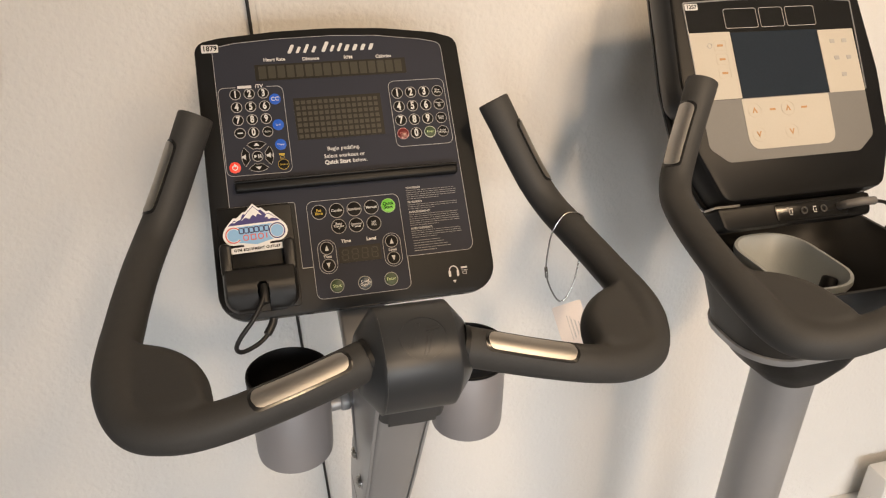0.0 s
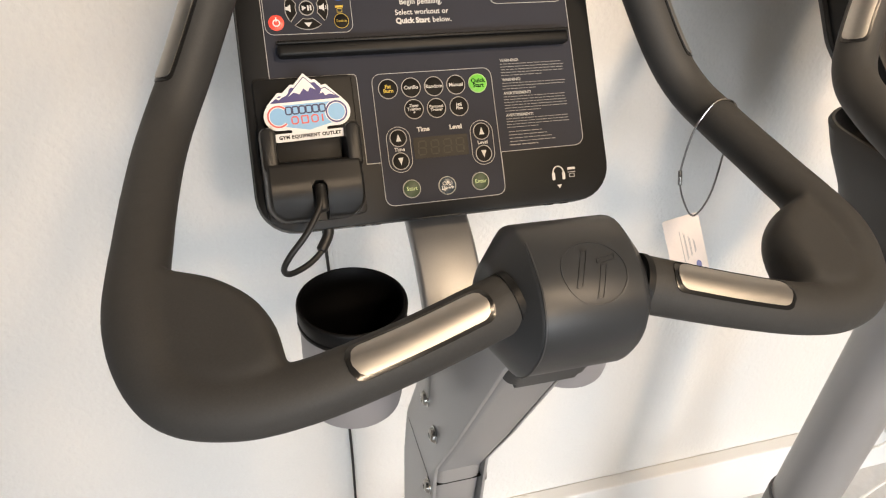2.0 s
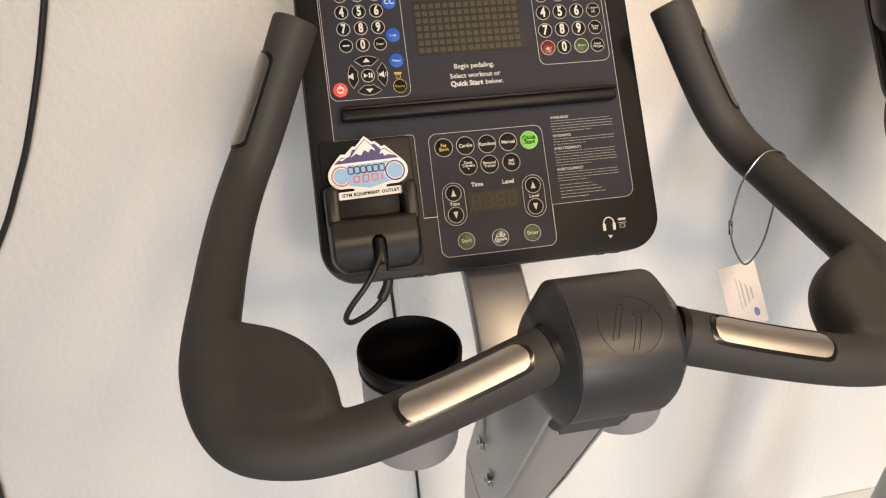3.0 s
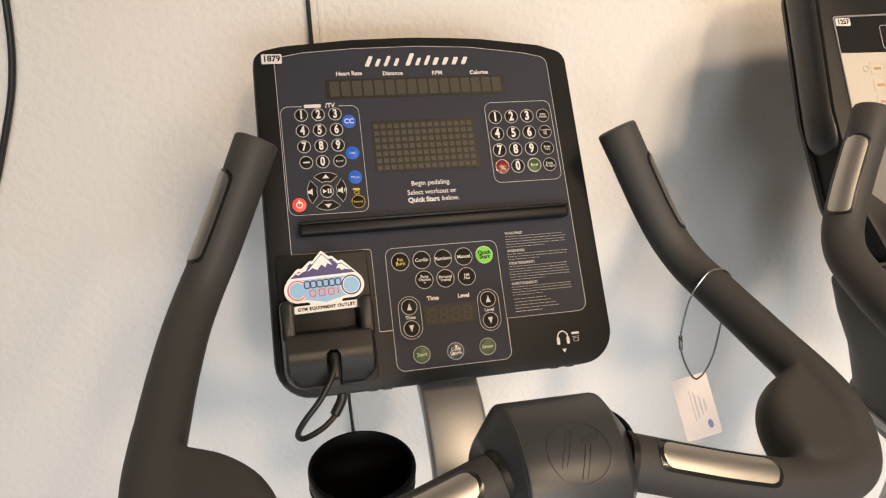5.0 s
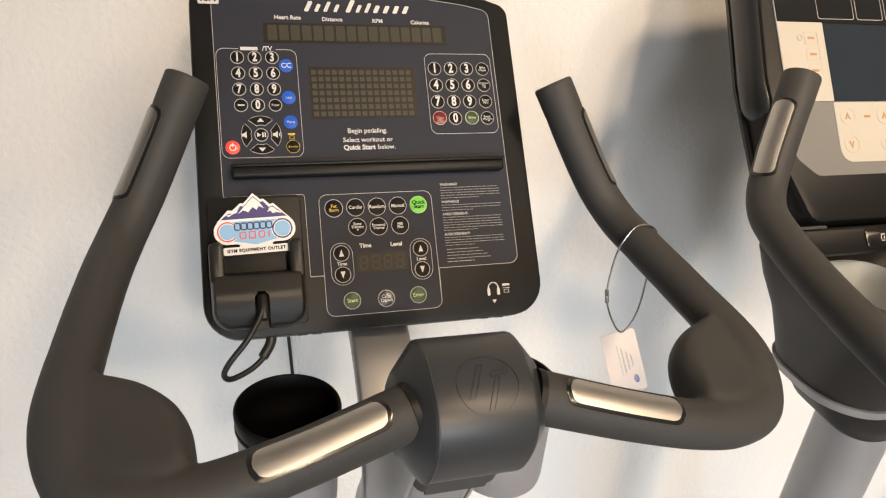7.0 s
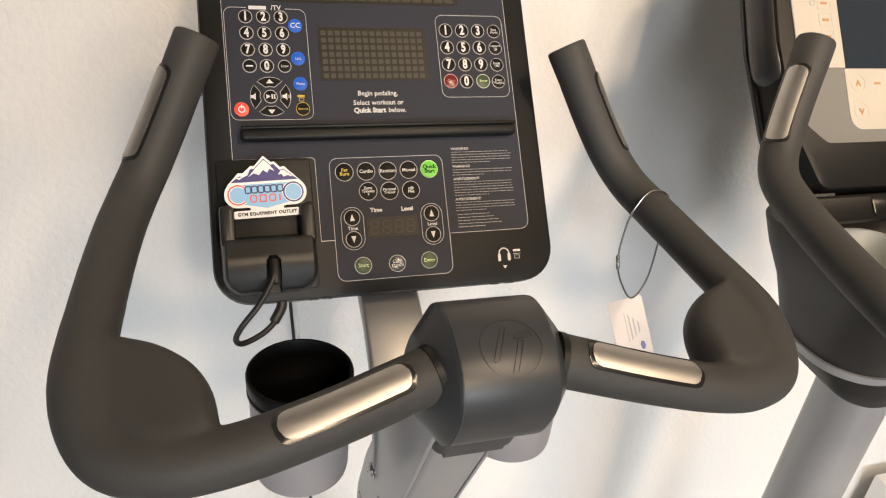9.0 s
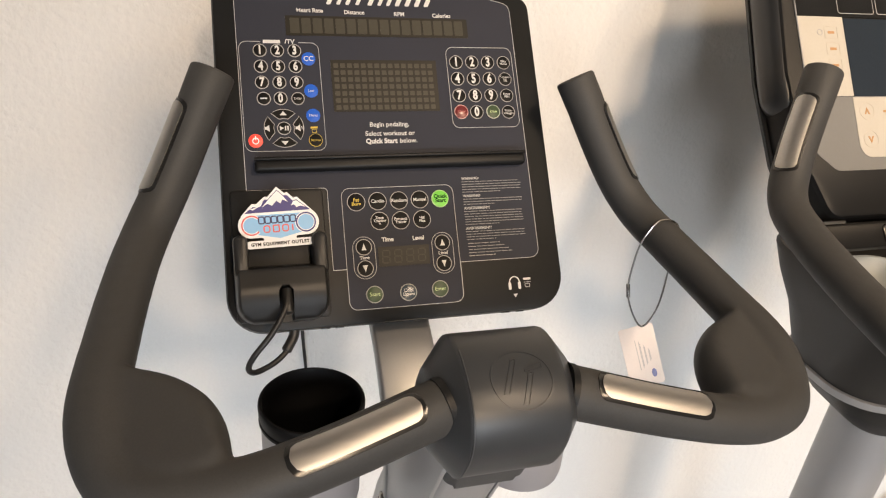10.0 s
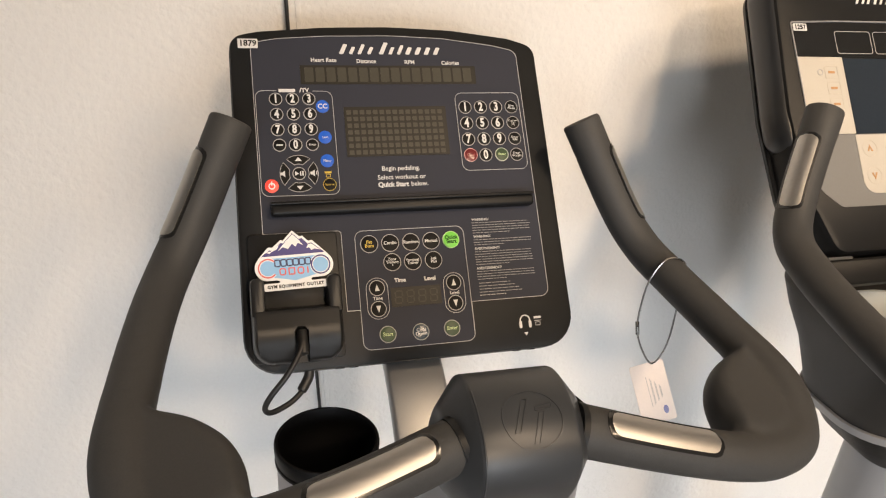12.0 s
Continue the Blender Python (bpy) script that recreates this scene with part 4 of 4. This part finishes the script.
for i in range(7):
    part("small_print", slab([p * MM for p in rrect(-2 + 1.2 * (i % 2), -1.4 + 1.2 * (i % 2), -14 + i * 1.4, 18 - i * 2.2, 0.2, 1)], 0.0002, 0.0006), DIMP, card, m=CM @ Matrix.Translation((i * 0.0021 - 0.002, 0, 0)))
part("card_mark", slab([p * MM for p in circle(9, -20, 2.6, 20, 4.5)], 0.0002, 0.0006), SIGNP, card, m=CM)


# ---- cords on the wall ----
def wall_cord(label, pts, r):
    o = tagged(empty("power_cord", pose(*pts[-1])), label, "cord")
    part("cord", sweep([tuple(Vector(p) - Vector(pts[-1])) for p in smooth_path(pts, 8)], r, 10), CABLE, o)
    return o


wall_cord("thin black cord hanging straight down the wall", [(-0.116, WY - 0.006, 2.2), (-0.0825, WY - 0.006, 1.344), (-0.0685, WY - 0.006, 1.08), (-0.0555, WY - 0.008, 0.838), (-0.0385, WY - 0.008, 0.60), (-0.027, WY - 0.008, 0.40), (-0.020, WY - 0.030, 0.10), (-0.015, WY - 0.050, 0.006)], 0.0022)
wall_cord("black cord curving down the wall", [(-0.345, WY - 0.006, 2.2), (-0.354, WY - 0.006, 1.85), (-0.364, WY - 0.006, 1.58), (-0.374, WY - 0.006, 1.40), (-0.383, WY - 0.006, 1.29), (-0.408, WY - 0.007, 1.205), (-0.452, WY - 0.008, 1.095), (-0.492, WY - 0.008, 1.015), (-0.60, WY - 0.010, 0.80), (-0.66, WY - 0.012, 0.40), (-0.67, WY - 0.045, 0.006)], 0.0036)

# ---- the second bike ----
bike2 = tagged(empty("exercise_bike", pose(0.545, -0.035, 0.012)), "black and silver exercise bike with a blank colour screen console", "exercise bike", "exercise bikes")
handlebar(bike2)
hub(bike2)
for piece in bike2.children:
    piece.location.x -= 0.008
PM2 = pose(0, 0.125, 1.168, 55, 0, 0)


def p2(name, line, w0, w1, mat, parent, label="", bevel=0.0, smooth=True):
    return part(name, slab([Vector(p) * MM for p in line], w0 * MM, w1 * MM, bevel * MM), mat, parent, label, m=PM2, smooth=smooth)


front = rounded([(-112, -42), (112, -42), (136, 20), (141, 110), (131, 258), (0, 272), (-131, 258), (-141, 110), (-136, 20)], [18, 18, 30, 60, 22, 200, 22, 60, 30])
con2 = p2("console", front, -26, 4, BEZEL, bike2, "black plastic screen console", 4)


def loft(rows):
    """A closed body through outlines of one kind, each grown and set at its own height; rows of (outline, growth, height)."""
    bm = bmesh.new()
    rings = [[bm.verts.new((q.x * MM, q.y * MM, w * MM)) for q in grown(line, g)] for line, g, w in rows]
    for a, b in zip(rings, rings[1:]):
        for k in range(len(a)):
            bm.faces.new((a[k - 1], a[k], b[k], b[k - 1]))
    bm.faces.new(rings[0]), bm.faces.new(rings[-1])
    bmesh.ops.recalc_face_normals(bm, faces=bm.faces)
    return bm


# the rounded side body ends in a lip above the narrower lower cover
side = rounded([(-141, 74), (141, 74), (141, 110), (131, 258), (0, 272), (-131, 258), (-141, 110)], [16, 16, 60, 22, 200, 22, 60])
part("console_side_shell", loft([(side, -3, 1), (side, 2, -1), (side, 6, -5), (side, 8.5, -11), (side, 9.5, -18), (side, 9.5, -26), (side, 8.5, -31), (side, 7.5, -32.5)]), SHELL, con2, "glossy black side shell", m=PM2)
part("console_seam", loft([(side, 6.6, -32), (side, 6.6, -34.5)]), LINER, con2, m=PM2)
part("console_rear_shell", loft([(front, 7, -34), (front, 8, -35.5), (front, 6, -42), (front, -4, -52), (front, -20, -56)]), BEZEL, con2, "black rear shell", m=PM2)
lower = rounded([(-112, -40), (112, -40), (136, 20), (139, 92), (-139, 92), (-136, 20)], [18, 18, 30, 6, 6, 30])
part("lower_side_cover", loft([(lower, 0, -2), (lower, 3, -8), (lower, 4, -18), (lower, 4, -34.3)]), BEZEL, con2, "black lower side cover", m=PM2)
p2("header_band", rounded([(-120, 168), (117, 164), (119, 199), (60, 204), (0, 206), (-60, 206), (-119, 204)], [1, 1, 4, 60, 80, 60, 4]), 3, 4.6, GLOSS, con2, "black gloss header band")
arc = [tuple(p) for p in rounded([(-121.2, 84.0), (-121.0, 205.6), (-60, 207.6), (0, 207.8), (60, 205.6), (118.6, 201.0), (115.2, 84.0)], [0.5, 2.5, 60, 80, 60, 2.5, 0.5])]
part("trim_line", sweep([(x * MM, y * MM, 0.0048) for x, y in arc], 0.0009, 8), SILVER, con2, "thin silver trim", m=PM2)
for u0, u1 in ((-68, -22), (-18, 16), (20, 62)):
    part("window_frame", ring_of([Vector(p) * MM for p in rrect(u0, u1, 171, 196, 3)], 0.7 * MM, 4.4 * MM, 5.0 * MM), DIMP, con2, m=PM2, smooth=False)
p2("asset_label", rrect(-119, -102, 196, 204, 1), 4.4, 5.2, PRINT, con2, "small white number label")
words("1257", -0.1105, 0.1998, 0.0070, KEY, con2, PM2, w=0.0054, bold=0.0002)
for u, h, wd in ((-32, 8, 3.2), (-24, 6, 3), (-17, 8, 3), (-8, 9.5, 3.4), (0, 6, 3), (8, 7.5, 3), (16, 6, 3.4), (24, 6, 3.4)):
    p2("header_stroke", [(u, 229), (u + wd, 229), (u + wd + h * 0.5, 229 + h), (u + h * 0.5, 229 + h)], 3.8, 4.7, PRINT, con2, smooth=False)
p2("grey_film", rounded([(-121, 82), (-121, 24), (-98, 5), (88, 5), (112, 24), (114, 82)], [0.5, 12, 14, 14, 12, 0.5]), 3, 4.4, LGREY, con2, "light grey film panel")
p2("cream_film", rrect(-120, -64, 82.5, 167, 1), 3, 4.6, CREAM, con2, "cream key panel")
p2("cream_film", rrect(61.5, 114, 81.5, 163.5, 1), 3, 4.6, CREAM, con2, "cream key panel")
p2("cream_film", rounded([(-66, 81), (-66, 18), (56, 18), (58, 81)], [1, 14, 14, 1]), 3, 4.9, CREAM, con2, "cream key panel")
p2("screen", rrect(-63, 60.5, 82.5, 165.5, 1.5), 3, 4.3, SCREEN, con2, "blank dark colour screen")
for v in (150, 132.5, 115):
    part("key", ring_of([Vector(p) * MM for p in rrect(-89, -73, v - 6.5, v + 6.5, 1.2)], 0.4 * MM, 4.4 * MM, 4.9 * MM), material("key_line", (0.50, 0.45, 0.38), 0.5, bump=0), con2, m=PM2, smooth=False)
    p2("key_mark", rrect(-85, -77, v - 1.3, v + 1.3, 0.4), 4.4, 4.95, ORANGE, con2, smooth=False)
part("symbol", ring_of([p * MM for p in circle(-95, 150, 3, 20)], 0.9 * MM, 4.4 * MM, 4.95 * MM), DIMP, con2, m=PM2, smooth=False)
for u, v, s in ((-51, 66, 1), (-4, 66, 1), (-51, 36.5, -1), (-4.5, 36.5, -1)):
    part("key", ring_of([p * MM for p in circle(u, v, 9.0, 26)], 0.45 * MM, 4.6 * MM, 5.2 * MM), material("key_ring", (0.48, 0.43, 0.36), 0.5, bump=0), con2, m=PM2, smooth=False)
    p2("key_arrow", [(u - 3.6, v - 3.2 * s), (u - 1.6, v - 3.2 * s), (u, v + 1.2 * s), (u + 1.6, v - 3.2 * s), (u + 3.6, v - 3.2 * s), (u, v + 4.2 * s)], 4.6, 5.3, ORANGE, con2, smooth=False)
for u in (-26, 19):
    p2("key_mark", rrect(u - 4, u + 4, 64.6, 67.0, 0.4), 4.6, 5.3, ORANGE, con2, smooth=False)
for u, v in ((80, 148), (98, 148), (82, 126), (100, 126), (88, 104)):
    p2("key_mark", rrect(u - 3.5, u + 3.5, v - 2.6, v + 2.6, 1), 4.4, 4.95, DIMP, con2, smooth=False)
# the port bar under the screen, with a plug left in its last socket
bar2 = p2("port_bar", rounded([(-112, -74), (96, -74), (100, -46), (-118, -46)], [8, 8, 4, 4]), -40, -8, BEZEL, con2, "black port bar", 3)
p2("port_panel", rounded([(-40, -71), (62, -71), (64, -50), (-42, -50)], 5), -9, -6, GLOSS, bar2, "glossy black socket panel", 1)
for u in (-2, 26):
    part("port", lathe([(0.0046, 0.0), (0.0046, 0.0016), (0.0032, 0.0016), (0.0028, -0.003), (0.0004, -0.003)], 20, PM2 @ Matrix.Translation((u * MM, -0.0605, -0.006))), RIMG, bar2)
for u in (-20, 14):
    for du, dv, wd, hg in ((0, 3, 5, 1.2), (0, -3.5, 4, 1.0), (-2.2, 0, 1.0, 4.0), (1.6, -0.4, 1.0, 3.0)):
        p2("port_mark", rrect(u + du - wd / 2, u + du + wd / 2, -60 + dv - hg / 2, -60 + dv + hg / 2, 0.3, 2), -6.4, -5.6, PRINT, bar2, smooth=False)
part("plug", sweep([(0.050, -0.060, -0.008), (0.052, -0.060, 0.006), (0.064, -0.060, 0.016), (0.080, -0.061, 0.017)], 0.0052, 16), GREY, bar2, "grey plug", m=PM2)
part("plug_cable", sweep(smooth_path([(0.080, -0.061, 0.017), (0.100, -0.066, 0.014), (0.120, -0.082, 0.000), (0.118, -0.105, -0.030)], 8), 0.0022, 10), CABLE, bar2, m=PM2)
# tray with a middle bin, over a dark bowl and a silver post
def layered(rows, n=10):
    """A body through rounded rectangles; rows of (z, half width, y0, y1, corner)."""
    bm = bmesh.new()
    rings = [[bm.verts.new((q.x, q.y, z)) for q in rrect(-hw, hw, y0, y1, r, n)] for z, hw, y0, y1, r in rows]
    for a, b in zip(rings, rings[1:]):
        for k in range(len(a)):
            bm.faces.new((a[k - 1], a[k], b[k], b[k - 1]))
    bm.faces.new(rings[0]), bm.faces.new(rings[-1])
    return bm


tray = part("tray", layered([(0.970, 0.100, -0.002, 0.138, 0.055), (0.990, 0.104, -0.014, 0.147, 0.06), (1.020, 0.110, -0.028, 0.160, 0.065), (1.050, 0.116, -0.038, 0.176, 0.06), (1.078, 0.121, -0.045, 0.188, 0.06), (1.083, 0.119, -0.043, 0.186, 0.058), (1.083, 0.115, -0.039, 0.182, 0.052), (1.074, 0.111, -0.034, 0.178, 0.05), (1.064, 0.102, -0.024, 0.168, 0.048), (0.986, 0.086, 0.002, 0.134, 0.04)], 8), TRAY, bike2, "dark brown moulded tray")
part("tray_trim", layered([(0.958, 0.097, 0.001, 0.137, 0.055), (0.9595, 0.1005, -0.003, 0.141, 0.057), (0.9685, 0.1025, -0.004, 0.142, 0.057), (0.970, 0.099, 0.000, 0.138, 0.055)], 8), SILVER, tray, "silver trim band")
part("tray_foot", layered([(0.898, 0.034, 0.026, 0.096, 0.03), (0.906, 0.044, 0.018, 0.104, 0.036), (0.930, 0.072, 0.010, 0.122, 0.046), (0.957, 0.090, 0.004, 0.135, 0.055)], 8), BEZEL, tray, "black lower bowl")
BM = Matrix.Translation((-0.046, -0.016, 0.006))
part("bin", layered([(0.992, 0.032, 0.030, 0.100, 0.028), (1.066, 0.050, -0.006, 0.134, 0.042), (1.072, 0.0495, -0.0055, 0.1335, 0.042), (1.072, 0.0460, -0.002, 0.130, 0.039), (1.064, 0.0445, 0.000, 0.128, 0.039), (0.999, 0.028, 0.034, 0.096, 0.026)], 8), CUPT, tray, "translucent grey bin insert", m=BM)
part("bin_plug", sweep([(-0.024, 0.012, 1.030), (-0.012, 0.020, 1.062)], 0.009, 16), LINER, tray, "black plug lying in the bin")
p2("metal_tab", rrect(-124, -90, -47.5, -44.5, 0.8), -26, -4, CHROME, con2, "thin steel tab")
post = part("post", sweep([(0, 0.085, 0.10), (0, 0.072, 0.55), (0, 0.062, 0.93)], 0.040, 32, dome=False), SILVER, bike2, "thick silver post")
part("post_collar", sweep([(-0.003, 0.074, 0.50), (-0.003, 0.073, 0.535)], 0.0415, 32, dome=False), GREY, post)
part("lower_shroud", box(-0.056, 0.056, 0.02, 0.14, 0.09, 0.30, 0.03, 4), GREY, bike2)
part("front_foot", box(-0.25, 0.25, 0.12, 0.21, -0.012, 0.05, 0.02, 3), SILVER, bike2)
part("rear_foot", box(-0.25, 0.25, -0.96, -0.87, -0.012, 0.05, 0.02, 3), SILVER, bike2)
part("base_rail", box(-0.03, 0.03, -0.88, 0.14, 0.025, 0.11, 0.01, 2), SILVER, bike2)

# ---- the white outlet box by the baseboard ----
ob = tagged(empty("outlet_box", pose(1.195, WY - 0.06, 0.0)), "white plastic outlet box on the baseboard", "outlet box")
part("box", box(0.0, 0.27, -0.030, 0.0295, 0.135, 0.280, 0.006, 2), TRIM, ob)
part("cover", box(0.016, 0.254, -0.036, -0.028, 0.150, 0.265, 0.004, 2), TRIM, ob)
cord = tagged(empty("power_cord", pose(1.10, WY - 0.06, 0.006)), "thin white cord hanging from the outlet box to the floor", "cord")
for run in ([(0.10, 0.0, 0.20), (0.082, -0.012, 0.195), (0.055, -0.012, 0.15), (0.02, 0.0, 0.10), (-0.02, -0.01, 0.03), (-0.09, -0.03, 0.0)],
            [(0.19, -0.036, 0.195), (0.165, -0.06, 0.175), (0.12, -0.055, 0.11), (0.05, -0.05, 0.05), (-0.04, -0.06, 0.0), (-0.16, -0.07, 0.0)]):
    part("cord", sweep(smooth_path(run, 8), 0.0035, 10), TRIM, cord)
